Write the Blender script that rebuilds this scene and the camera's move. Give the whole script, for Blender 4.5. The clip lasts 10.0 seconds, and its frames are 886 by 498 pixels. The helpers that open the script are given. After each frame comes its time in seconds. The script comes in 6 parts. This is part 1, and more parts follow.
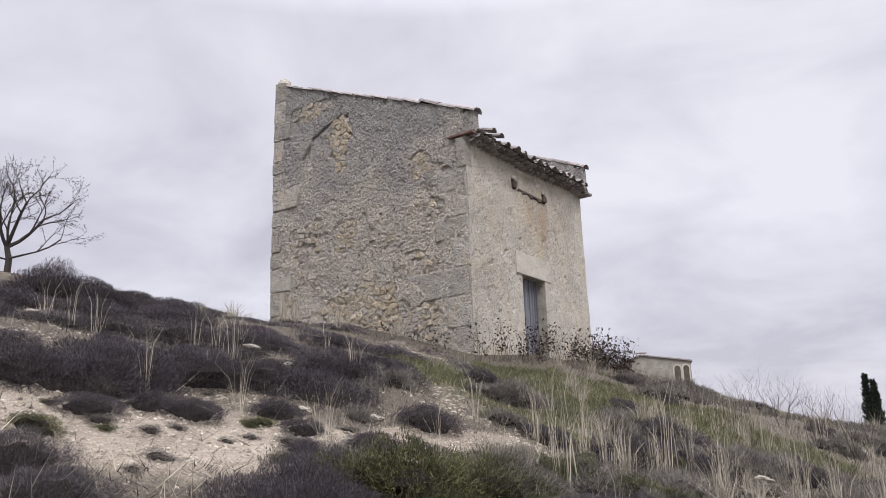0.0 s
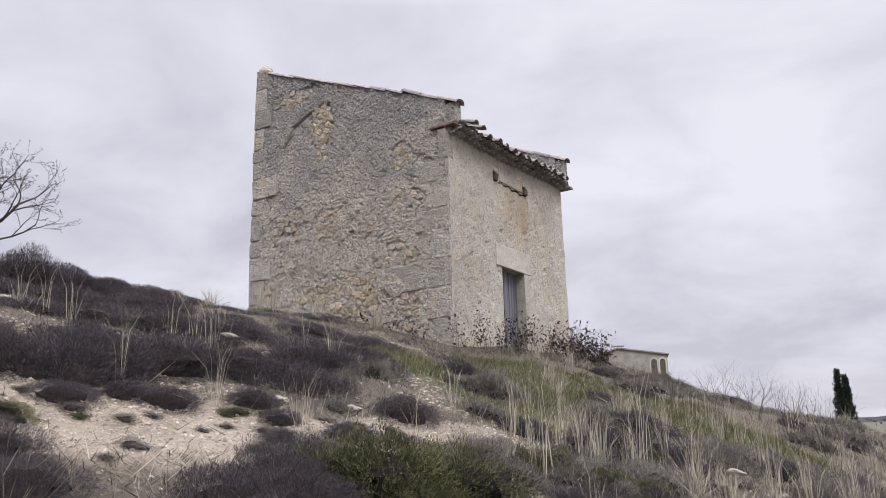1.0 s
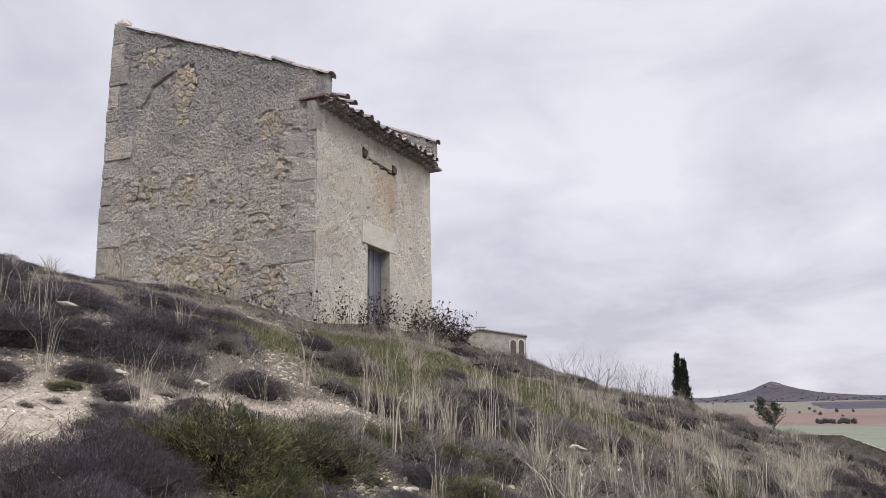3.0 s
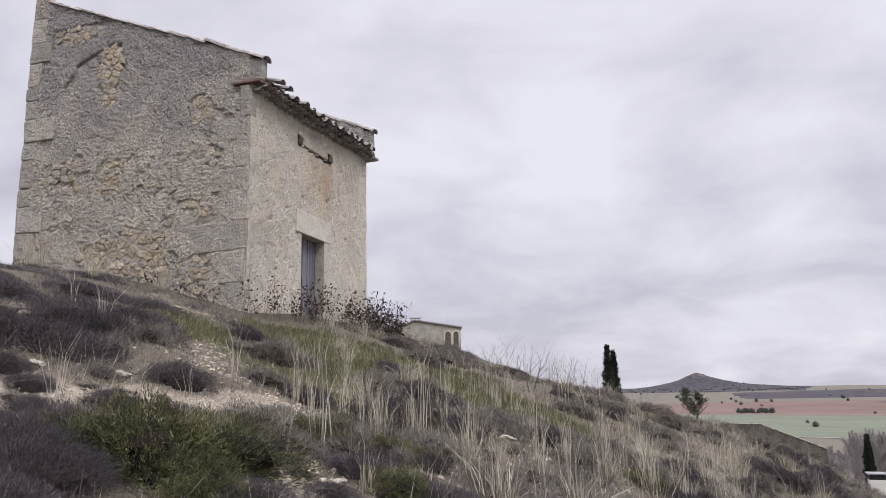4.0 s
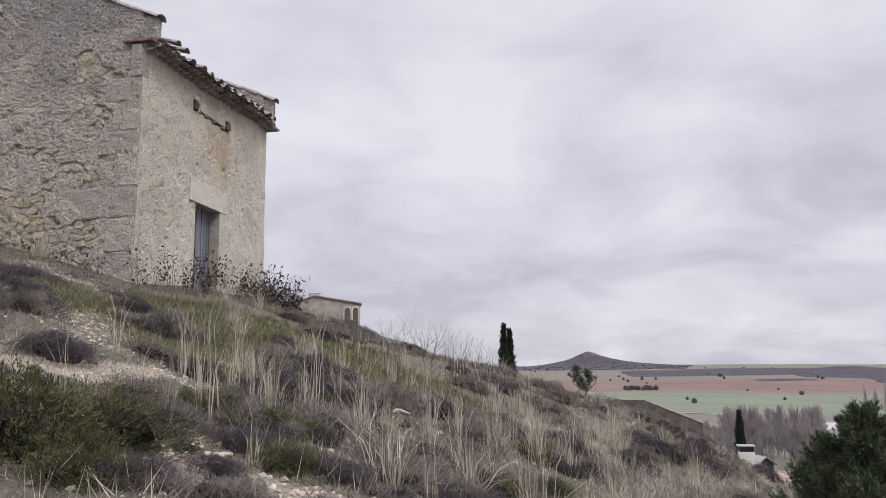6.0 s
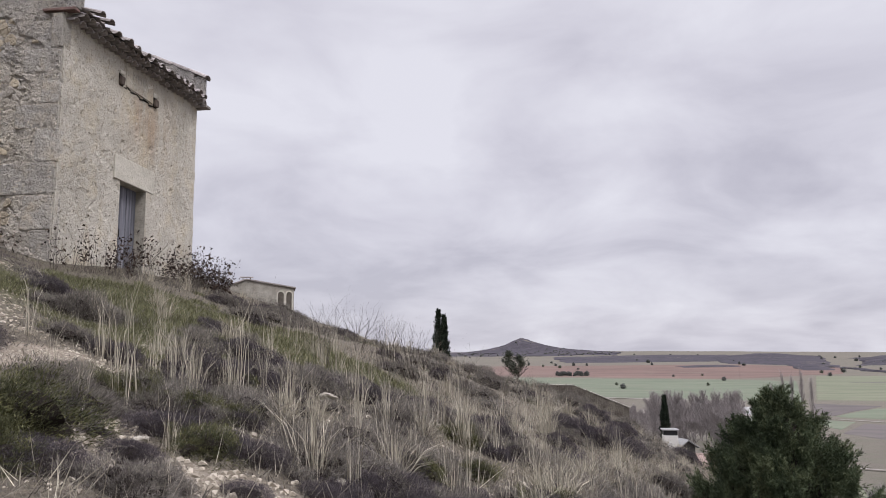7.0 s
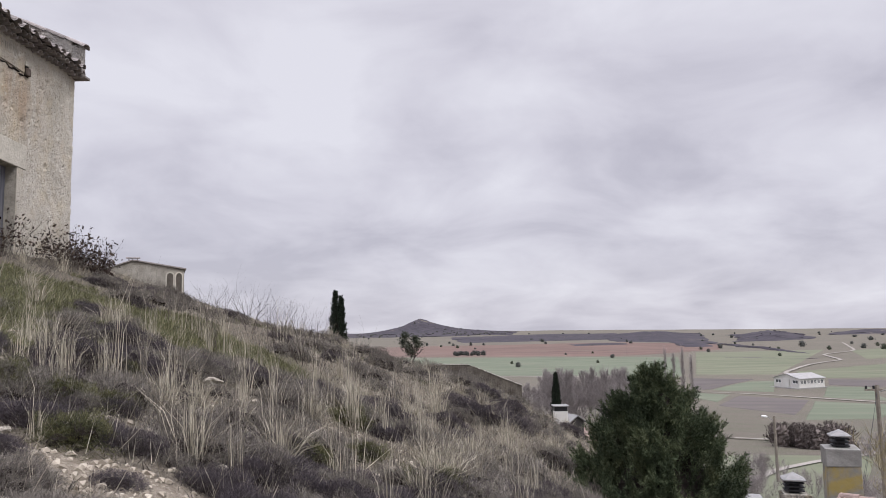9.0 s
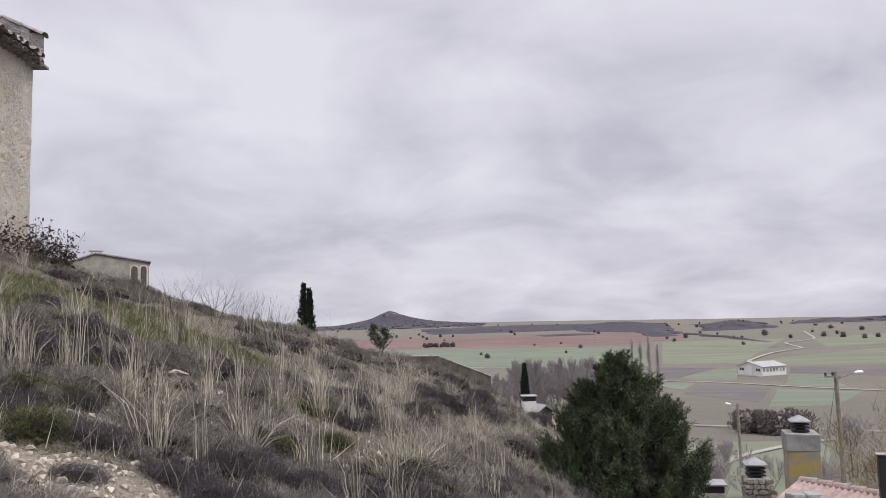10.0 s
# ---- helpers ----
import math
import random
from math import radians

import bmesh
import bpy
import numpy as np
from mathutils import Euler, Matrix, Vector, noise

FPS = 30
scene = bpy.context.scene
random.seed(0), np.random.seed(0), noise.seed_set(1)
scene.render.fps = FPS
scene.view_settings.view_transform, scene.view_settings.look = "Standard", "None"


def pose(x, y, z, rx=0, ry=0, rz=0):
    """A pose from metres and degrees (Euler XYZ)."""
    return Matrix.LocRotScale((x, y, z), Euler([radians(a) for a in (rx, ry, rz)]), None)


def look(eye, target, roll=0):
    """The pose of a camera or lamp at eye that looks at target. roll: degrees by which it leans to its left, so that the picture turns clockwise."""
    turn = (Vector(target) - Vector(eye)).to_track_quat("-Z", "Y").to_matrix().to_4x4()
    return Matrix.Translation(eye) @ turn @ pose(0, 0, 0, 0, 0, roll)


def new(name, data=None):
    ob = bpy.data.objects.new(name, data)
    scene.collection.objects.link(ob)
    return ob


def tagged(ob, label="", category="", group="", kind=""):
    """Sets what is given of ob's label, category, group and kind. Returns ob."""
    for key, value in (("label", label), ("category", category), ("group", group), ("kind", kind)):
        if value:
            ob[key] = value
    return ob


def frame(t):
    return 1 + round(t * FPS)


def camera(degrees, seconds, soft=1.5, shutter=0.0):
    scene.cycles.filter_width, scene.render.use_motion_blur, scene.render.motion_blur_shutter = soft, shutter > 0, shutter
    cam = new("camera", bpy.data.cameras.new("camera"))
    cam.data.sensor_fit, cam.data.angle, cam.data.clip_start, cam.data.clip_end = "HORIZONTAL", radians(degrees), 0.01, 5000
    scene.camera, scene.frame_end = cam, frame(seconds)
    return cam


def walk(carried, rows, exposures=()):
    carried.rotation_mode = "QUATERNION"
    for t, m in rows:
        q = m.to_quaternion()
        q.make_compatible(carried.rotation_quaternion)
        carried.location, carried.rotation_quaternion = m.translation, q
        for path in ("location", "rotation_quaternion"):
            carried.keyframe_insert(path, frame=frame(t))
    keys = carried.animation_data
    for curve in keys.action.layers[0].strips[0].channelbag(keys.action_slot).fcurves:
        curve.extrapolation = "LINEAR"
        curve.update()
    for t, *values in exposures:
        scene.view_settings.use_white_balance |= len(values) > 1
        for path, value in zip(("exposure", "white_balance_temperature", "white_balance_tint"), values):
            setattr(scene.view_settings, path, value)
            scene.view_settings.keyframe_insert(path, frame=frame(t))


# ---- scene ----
cam = camera(61.31, 10.0, soft=0.9)
ROWS = [
    (0.0, 7.088, -10.969, -1.073, 35.43, 14.15, 1.88),
    (0.5, 7.091, -10.971, -1.073, 34.79, 13.77, 1.57),
    (1.0, 7.093, -10.967, -1.068, 33.78, 13.41, 1.40),
    (1.5, 7.106, -10.956, -1.065, 32.07, 13.00, 1.26),
    (2.0, 7.117, -10.938, -1.071, 29.63, 12.50, 1.11),
    (2.5, 7.131, -10.905, -1.076, 26.52, 12.00, 1.02),
    (4.0, 7.160, -10.836, -1.078, 18.63, 10.81, 1.09),
    (4.5, 7.171, -10.835, -1.084, 16.65, 10.40, 1.08),
    (5.0, 7.178, -10.820, -1.094, 14.80, 9.94, 1.05),
    (5.5, 7.178, -10.809, -1.096, 13.05, 9.47, 0.90),
    (7.0, 7.256, -10.761, -1.123, 6.10, 7.84, 0.52),
    (7.5, 7.278, -10.760, -1.119, 3.56, 7.28, 0.47),
    (8.0, 7.302, -10.768, -1.122, 1.38, 6.87, 0.64),
    (8.5, 7.329, -10.776, -1.122, -0.20, 6.56, 0.90),
    (9.0, 7.351, -10.773, -1.118, -1.59, 6.29, 1.13),
    (9.5, 7.357, -10.783, -1.124, -2.93, 5.95, 1.44),
    (10.0, 7.371, -10.779, -1.136, -3.92, 5.62, 1.60),
]
walk(cam, [(t, pose(x, y, z, 90 + pitch, roll, yaw)) for t, x, y, z, yaw, pitch, roll in ROWS], [(0.0, 0.49, 6400, 10.5), (2.5, 0.48, 6400, 10.5), (4.5, 0.43, 6400, 11), (7.0, 0.36, 6400, 11), (10.0, 0.34, 6400, 11)])

# ---- world, sun ----
SUN_EL, SUN_AZ = radians(50), radians(130)     # azimuth from +y towards +x
world = bpy.data.worlds.new("overcast")
scene.world = world
world.use_nodes = True
wn, wl = world.node_tree.nodes, world.node_tree.links
wn.clear()


def wnode(kind, **inputs):
    n = wn.new(kind)
    for k, v in inputs.items():
        n.inputs[k].default_value = v
    return n


out = wnode("ShaderNodeOutputWorld")
bg = wnode("ShaderNodeBackground", Strength=0.1)
sky = wn.new("ShaderNodeTexSky")
sky.sky_type, sky.sun_disc, sky.sun_elevation, sky.sun_rotation = "NISHITA", False, SUN_EL, SUN_AZ
tc = wn.new("ShaderNodeTexCoord")
sep = wn.new("ShaderNodeSeparateXYZ")
wl.new(tc.outputs["Generated"], sep.inputs[0])
# the cloud layer is a flat sheet: the direction is divided by its height
hgt = wn.new("ShaderNodeMath")
hgt.operation = "MAXIMUM"
wl.new(sep.outputs["Z"], hgt.inputs[0])
hgt.inputs[1].default_value = 0.0
lift = wn.new("ShaderNodeMath")
lift.operation = "ADD"
wl.new(hgt.outputs[0], lift.inputs[0])
lift.inputs[1].default_value = 0.30
sheet = wn.new("ShaderNodeVectorMath")
sheet.operation = "DIVIDE"
wl.new(tc.outputs["Generated"], sheet.inputs[0])
wl.new(lift.outputs[0], sheet.inputs[1])
cl1 = wnode("ShaderNodeTexNoise", Scale=0.62, Detail=5.0, Roughness=0.48, Distortion=0.25)
cl2 = wnode("ShaderNodeTexNoise", Scale=2.3, Detail=6.0, Roughness=0.52, Distortion=0.35)
shift = wn.new("ShaderNodeVectorMath")
shift.operation = "ADD"
shift.inputs[1].default_value = (3.55, 7.4, 0.0)
wl.new(sheet.outputs[0], shift.inputs[0])
wl.new(shift.outputs[0], cl1.inputs["Vector"])
wl.new(shift.outputs[0], cl2.inputs["Vector"])
mixc = wn.new("ShaderNodeMix")
mixc.data_type = "FLOAT"
mixc.inputs[0].default_value = 0.60
wl.new(cl1.outputs["Fac"], mixc.inputs[2])
wl.new(cl2.outputs["Fac"], mixc.inputs[3])
ramp = wn.new("ShaderNodeValToRGB")
cr = ramp.color_ramp
cr.elements[0].position, cr.elements[0].color = 0.39, (4.2, 4.08, 4.65, 1)
cr.elements[1].position, cr.elements[1].color = 0.62, (6.15, 6.07, 6.55, 1)
mid = cr.elements.new(0.5)
mid.color = (5.2, 5.07, 5.62, 1)
wl.new(mixc.outputs[0], ramp.inputs[0])
# an overcast sky brightens towards the zenith
zen = wn.new("ShaderNodeMapRange")
zen.inputs["From Min"].default_value, zen.inputs["From Max"].default_value = 0.52, 1.0
zen.inputs["To Min"].default_value, zen.inputs["To Max"].default_value = 1.0, 5.2
wl.new(sep.outputs["Z"], zen.inputs["Value"])
bright = wn.new("ShaderNodeVectorMath")
bright.operation = "SCALE"
wl.new(ramp.outputs["Color"], bright.inputs[0])
wl.new(zen.outputs[0], bright.inputs["Scale"])
cover = wn.new("ShaderNodeMix")
cover.data_type = "RGBA"
cover.inputs[0].default_value = 0.95
wl.new(sky.outputs["Color"], cover.inputs[6])
wl.new(bright.outputs[0], cover.inputs[7])
wl.new(cover.outputs[2], bg.inputs["Color"])
wl.new(bg.outputs[0], out.inputs["Surface"])

sun = new("sun", bpy.data.lights.new("sun", "SUN"))
sun.data.energy, sun.data.angle, sun.data.color = 1.5, radians(25), (1.0, 0.975, 0.94)
sun.matrix_world = look((math.sin(SUN_AZ) * math.cos(SUN_EL) * 60, math.cos(SUN_AZ) * math.cos(SUN_EL) * 60, math.sin(SUN_EL) * 60), (0, 0, 0))


# ---- materials ----
class Mat:
    """A small builder for node materials, in metres of object space."""

    def __init__(self, name, rough=0.9, spec=0.2):
        self.m = bpy.data.materials.new(name)
        self.m.use_nodes = True
        self.t = self.m.node_tree
        self.p = self.t.nodes["Principled BSDF"]
        self.p.inputs["Roughness"].default_value = rough
        self.p.inputs["Specular IOR Level"].default_value = spec
        self.co = self.t.nodes.new("ShaderNodeTexCoord").outputs["Object"]
        self.geo = None

    def world_space(self):
        self.co = self.t.nodes.new("ShaderNodeNewGeometry").outputs["Position"]
        return self

    def link(self, a, b):
        self.t.links.new(a, b)

    def noise(self, scale, detail=4.0, rough=0.55, dist=0.0, stretch=None):
        n = self.t.nodes.new("ShaderNodeTexNoise")
        n.inputs["Scale"].default_value, n.inputs["Detail"].default_value = scale, detail
        n.inputs["Roughness"].default_value, n.inputs["Distortion"].default_value = rough, dist
        co = self.co
        if stretch:
            mp = self.t.nodes.new("ShaderNodeMapping")
            mp.inputs["Scale"].default_value = stretch
            self.link(co, mp.inputs["Vector"])
            co = mp.outputs[0]
        self.link(co, n.inputs["Vector"])
        return n.outputs["Fac"]

    def voronoi(self, scale, feature="F1", stretch=None, warp=0.0):
        n = self.t.nodes.new("ShaderNodeTexVoronoi")
        n.feature = feature
        n.inputs["Scale"].default_value = scale
        co = self.co
        if warp:
            w = self.t.nodes.new("ShaderNodeTexNoise")
            w.inputs["Scale"].default_value = scale * 0.7
            self.link(co, w.inputs["Vector"])
            ad = self.t.nodes.new("ShaderNodeVectorMath")
            ad.operation = "MULTIPLY_ADD"
            ad.inputs[1].default_value = (warp, warp, warp)
            self.link(w.outputs["Color"], ad.inputs[0])
            self.link(co, ad.inputs[2])
            co = ad.outputs[0]
        if stretch:
            mp = self.t.nodes.new("ShaderNodeMapping")
            mp.inputs["Scale"].default_value = stretch
            self.link(co, mp.inputs["Vector"])
            co = mp.outputs[0]
        self.link(co, n.inputs["Vector"])
        return n.outputs["Distance"]

    def ramp(self, fac, *stops):
        r = self.t.nodes.new("ShaderNodeValToRGB")
        e = r.color_ramp.elements
        while len(e) < len(stops):
            e.new(0.5)
        for k, (pos, col) in enumerate(stops):
            e[k].position = pos
            e[k].color = (*col, 1) if not isinstance(col, float) else (col, col, col, 1)
        self.link(fac, r.inputs[0])
        return r.outputs["Color"]

    def mix(self, fac, a, b, blend="MIX"):
        n = self.t.nodes.new("ShaderNodeMix")
        n.data_type, n.blend_type = "RGBA", blend
        for v, s in ((fac, 0), (a, 6), (b, 7)):
            if isinstance(v, (int, float)):
                n.inputs[s].default_value = v
            elif isinstance(v, tuple):
                n.inputs[s].default_value = (*v, 1)
            else:
                self.link(v, n.inputs[s])
        return n.outputs[2]

    def math(self, op, a, b=0.0):
        n = self.t.nodes.new("ShaderNodeMath")
        n.operation = op
        for k, v in enumerate((a, b)):
            if isinstance(v, (int, float)):
                n.inputs[k].default_value = v
            else:
                self.link(v, n.inputs[k])
        return n.outputs[0]

    def axis(self, k):
        n = self.t.nodes.new("ShaderNodeSeparateXYZ")
        self.link(self.co, n.inputs[0])
        return n.outputs[k]

    def rand(self, island=False):
        if island:
            return self.t.nodes.new("ShaderNodeNewGeometry").outputs["Random Per Island"]
        return self.t.nodes.new("ShaderNodeObjectInfo").outputs["Random"]

    def colour(self, c):
        if isinstance(c, tuple):
            self.p.inputs["Base Color"].default_value = (*c, 1)
        else:
            self.link(c, self.p.inputs["Base Color"])
        return self

    def bump(self, height, dist=0.02, strength=1.0):
        n = self.t.nodes.new("ShaderNodeBump")
        n.inputs["Distance"].default_value, n.inputs["Strength"].default_value = dist, strength
        self.link(height, n.inputs["Height"])
        self.link(n.outputs[0], self.p.inputs["Normal"])
        return self


def hsv_random(m, base, amount=0.35, island=False):
    """base colour with its value varied piece by piece"""
    r = m.rand(island)
    k = m.ramp(r, (0.0, 1.0 - amount), (1.0, 1.0 + amount))
    return m.mix(1.0, base, k, "MULTIPLY")


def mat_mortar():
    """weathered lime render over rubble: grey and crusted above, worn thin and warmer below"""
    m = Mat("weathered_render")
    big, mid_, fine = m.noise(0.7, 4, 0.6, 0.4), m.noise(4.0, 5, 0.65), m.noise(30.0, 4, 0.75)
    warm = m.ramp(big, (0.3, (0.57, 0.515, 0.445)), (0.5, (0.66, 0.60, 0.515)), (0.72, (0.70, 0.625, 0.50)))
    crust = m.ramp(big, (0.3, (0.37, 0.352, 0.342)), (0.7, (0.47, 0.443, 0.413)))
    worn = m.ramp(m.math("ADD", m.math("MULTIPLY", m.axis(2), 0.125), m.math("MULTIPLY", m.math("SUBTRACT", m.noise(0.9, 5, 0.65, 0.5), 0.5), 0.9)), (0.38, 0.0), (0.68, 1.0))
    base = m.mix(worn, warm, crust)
    base = m.mix(m.ramp(mid_, (0.44, 0.0), (0.66, 0.5)), base, (0.34, 0.32, 0.30))
    base = m.mix(m.ramp(m.noise(7.0, 5, 0.7, 0.5), (0.56, 0.0), (0.68, 0.5)), base, (0.50, 0.46, 0.385))
    # pits, scars and pale grit
    base = m.mix(m.ramp(fine, (0.58, 0.0), (0.66, 0.85)), base, (0.11, 0.10, 0.09))
    scars = m.noise(12.0, 5, 0.72, 0.8)
    base = m.mix(m.ramp(scars, (0.60, 0.0), (0.66, 0.85)), base, (0.085, 0.076, 0.068))
    base = m.mix(m.ramp(m.noise(38.0, 3), (0.61, 0.0), (0.69, 0.8)), base, (0.53, 0.49, 0.42))
    m.colour(base)
    h = m.math("ADD", m.math("ADD", m.math("MULTIPLY", mid_, 1.4), m.math("MULTIPLY", fine, 1.2)), m.math("MULTIPLY", m.ramp(scars, (0.5, 1.0), (0.66, 0.0)), 0.5))
    return m.bump(h, 0.075, 1.0).m


def mat_front():
    """pale smoother lime render of the front, with rusty streaks under the beam sockets"""
    m = Mat("pale_render")
    big, mid_, fine = m.noise(0.9, 4, 0.6, 0.3), m.noise(5.0, 5, 0.6), m.noise(30.0, 4, 0.65)
    base = m.ramp(big, (0.3, (0.37, 0.343, 0.293)), (0.5, (0.47, 0.437, 0.375)), (0.75, (0.54, 0.507, 0.445)))
    base = m.mix(m.ramp(mid_, (0.5, 0.0), (0.72, 0.55)), base, (0.36, 0.31, 0.235))
    streak = m.noise(3.2, 5, 0.6, 0.2, stretch=(1.0, 1.0, 0.16))
    y, z = m.axis(1), m.axis(2)
    band_y = m.math("SUBTRACT", 1.0, m.math("MINIMUM", 1.0, m.math("MULTIPLY", m.math("ABSOLUTE", m.math("SUBTRACT", y, 2.75)), 0.75)))
    band_z = m.math("SUBTRACT", 1.0, m.math("MINIMUM", 1.0, m.math("MULTIPLY", m.math("ABSOLUTE", m.math("SUBTRACT", z, 3.35)), 0.9)))
    rust = m.math("MULTIPLY", m.math("MULTIPLY", band_y, band_z), m.ramp(streak, (0.38, 0.0), (0.62, 1.0)))
    base = m.mix(m.math("MULTIPLY", rust, 0.75), base, (0.36, 0.235, 0.135))
    base = m.mix(m.ramp(m.noise(6.5, 5, 0.7, 1.2, stretch=(1.0, 1.0, 0.6)), (0.60, 0.0), (0.66, 0.7)), base, (0.22, 0.195, 0.16))
    base = m.mix(m.ramp(m.noise(2.6, 5, 0.6, 0.8), (0.62, 0.0), (0.66, 0.75)), base, (0.60, 0.57, 0.50))
    base = m.mix(m.ramp(m.noise(1.7, 4, 0.6), (0.50, 0.0), (0.70, 0.38)), base, (0.50, 0.41, 0.26))
    base = m.mix(m.ramp(m.noise(17.0, 3), (0.63, 0.0), (0.68, 0.85)), base, (0.12, 0.10, 0.078))
    base = m.mix(m.ramp(m.noise(42.0, 3), (0.62, 0.0), (0.69, 0.85)), base, (0.14, 0.12, 0.095))
    base = m.mix(m.ramp(m.noise(9.0, 6, 0.75, 0.4, stretch=(1.0, 1.0, 0.45)), (0.62, 0.0), (0.67, 0.5)), base, (0.57, 0.54, 0.475))
    base = m.mix(m.ramp(m.noise(10.0, 5, 0.7, 0.7, stretch=(1.0, 1.0, 0.35)), (0.64, 0.0), (0.69, 0.8)), base, (0.17, 0.148, 0.12))
    m.colour(base)
    return m.bump(m.math("ADD", m.math("MULTIPLY", mid_, 1.3), m.math("MULTIPLY", fine, 0.6)), 0.04, 1.0).m


def mat_stone(name, c1, c2, c3, scale=9.0, pitted=False):
    m = Mat(name)
    n1, n2 = m.noise(scale, 5, 0.65), m.noise(scale * 6, 3, 0.6)
    base = m.ramp(n1, (0.3, c1), (0.5, c2), (0.75, c3))
    base = m.mix(m.ramp(n2, (0.58, 0.0), (0.75, 0.6)), base, tuple(v * 0.45 for v in c1))
    if pitted:
        pits, scars = m.noise(26.0, 4, 0.7), m.noise(11.0, 5, 0.7, 0.6)
        base = m.mix(m.ramp(pits, (0.60, 0.0), (0.69, 0.8)), base, (0.085, 0.077, 0.067))
        base = m.mix(m.ramp(scars, (0.60, 0.0), (0.70, 0.6)), base, (0.13, 0.118, 0.10))
        base = m.mix(m.ramp(m.noise(1.8, 4, 0.6), (0.52, 0.0), (0.66, 0.45)), base, (0.46, 0.37, 0.24))
        m.colour(hsv_random(m, base, 0.16))
        return m.bump(m.math("ADD", m.math("MULTIPLY", n1, 1.5), m.math("ADD", pits, scars)), 0.05, 1.0).m
    m.colour(hsv_random(m, base, 0.22))
    return m.bump(m.math("ADD", n1, m.math("MULTIPLY", n2, 0.5)), 0.025, 0.9).m


def mat_tile():
    m = Mat("old_roof_tile", 0.85)
    n1, n2 = m.noise(7.0, 4, 0.6), m.noise(40.0, 3, 0.6)
    base = m.ramp(n1, (0.3, (0.19, 0.17, 0.165)), (0.55, (0.31, 0.28, 0.268)), (0.78, (0.41, 0.37, 0.35)))
    base = m.mix(m.ramp(n2, (0.58, 0.0), (0.7, 0.7)), base, (0.42, 0.40, 0.37))
    m.colour(hsv_random(m, base, 0.35))
    return m.bump(m.math("ADD", n1, n2), 0.01, 0.7).m


def mat_ground():
    """stony calcareous soil, mossy and grassy in places"""
    m = Mat("stony_soil").world_space()
    big, mid_, fine = m.noise(0.22, 4, 0.6, 0.6), m.noise(1.6, 5, 0.65), m.noise(22.0, 4, 0.7)
    soil = m.ramp(mid_, (0.3, (0.22, 0.184, 0.144)), (0.55, (0.345, 0.292, 0.23)), (0.75, (0.44, 0.38, 0.303)))
    soil = m.mix(m.ramp(fine, (0.52, 0.0), (0.68, 0.8)), soil, (0.52, 0.468, 0.39))
    soil = m.mix(m.ramp(m.noise(60.0, 3, 0.6), (0.54, 0.0), (0.68, 0.7)), soil, (0.17, 0.14, 0.108))
    soil = m.mix(m.ramp(m.noise(9.0, 4, 0.7), (0.54, 0.0), (0.68, 0.3)), soil, (0.19, 0.155, 0.115))
    litter = m.ramp(fine, (0.3, (0.07, 0.06, 0.047)), (0.6, (0.145, 0.123, 0.094)), (0.8, (0.26, 0.224, 0.17)))
    x, y = m.axis(0), m.axis(1)
    # bare stony patches, grass in front of the door
    wob = m.math("MULTIPLY", m.math("SUBTRACT", mid_, 0.5), 2.2)

    def oval(cx, cy, ux, uy, ra, rb):
        dx, dy = m.math("SUBTRACT", x, cx), m.math("SUBTRACT", y, cy)
        p = m.math("MULTIPLY", m.math("ADD", m.math("MULTIPLY", dx, ux), m.math("MULTIPLY", dy, uy)), 1 / ra)
        q = m.math("MULTIPLY", m.math("SUBTRACT", m.math("MULTIPLY", dx, uy), m.math("MULTIPLY", dy, ux)), 1 / rb)
        d = m.math("ADD", m.math("MULTIPLY", p, p), m.math("MULTIPLY", q, q))
        return m.ramp(m.math("MULTIPLY", m.math("ADD", d, wob), 0.5), (0.32, 1.0), (0.55, 0.0))

    bare = m.math("MAXIMUM", oval(2.45, -7.8, 0.45, 0.89, 2.3, 0.9), m.math("MULTIPLY", oval(5.35, -6.6, 1.0, 0.1, 1.1, 0.35), 0.4))
    bare = m.math("MAXIMUM", bare, m.math("MULTIPLY", oval(3.2, -5.5, 0.4, 0.92, 0.9, 0.3), 0.8))
    bare2 = m.ramp(m.math("ADD", m.math("MULTIPLY", mid_, 0.6), m.math("MULTIPLY", big, 0.5)), (0.61, 0.0), (0.71, 0.55))
    base = m.mix(m.math("MAXIMUM", bare, bare2), litter, soil)
    gx, gy = m.math("SUBTRACT", x, 3.0), m.math("SUBTRACT", y, -1.2)
    gd = m.math("ADD", m.math("MULTIPLY", gx, m.math("MULTIPLY", gx, 0.10)), m.math("MULTIPLY", gy, m.math("MULTIPLY", gy, 0.11)))
    green = m.ramp(m.math("ADD", gd, m.math("MULTIPLY", m.math("SUBTRACT", m.noise(2.4, 4, 0.6), 0.5), 2.6)), (0.3, 0.9), (1.0, 0.0))
    base = m.mix(green, base, m.ramp(fine, (0.3, (0.058, 0.058, 0.03)), (0.7, (0.135, 0.128, 0.068))))
    # the valley's meadows, past the hillside
    fx, fy = m.math("SUBTRACT", x, 7.0), m.math("SUBTRACT", y, -11.0)
    dist = m.math("SQRT", m.math("ADD", m.math("MULTIPLY", fx, fx), m.math("MULTIPLY", fy, fy)))
    vale = m.ramp(m.math("MULTIPLY", dist, 0.01), (0.25, 0.0), (0.5, 1.0))
    meadow = m.mix(m.noise(0.012, 5, 0.65, 0.5), (0.09, 0.079, 0.068), (0.165, 0.143, 0.115))
    meadow = m.mix(m.ramp(m.noise(0.15, 4, 0.7), (0.4, 0.0), (0.7, 0.6)), meadow, (0.10, 0.105, 0.07))
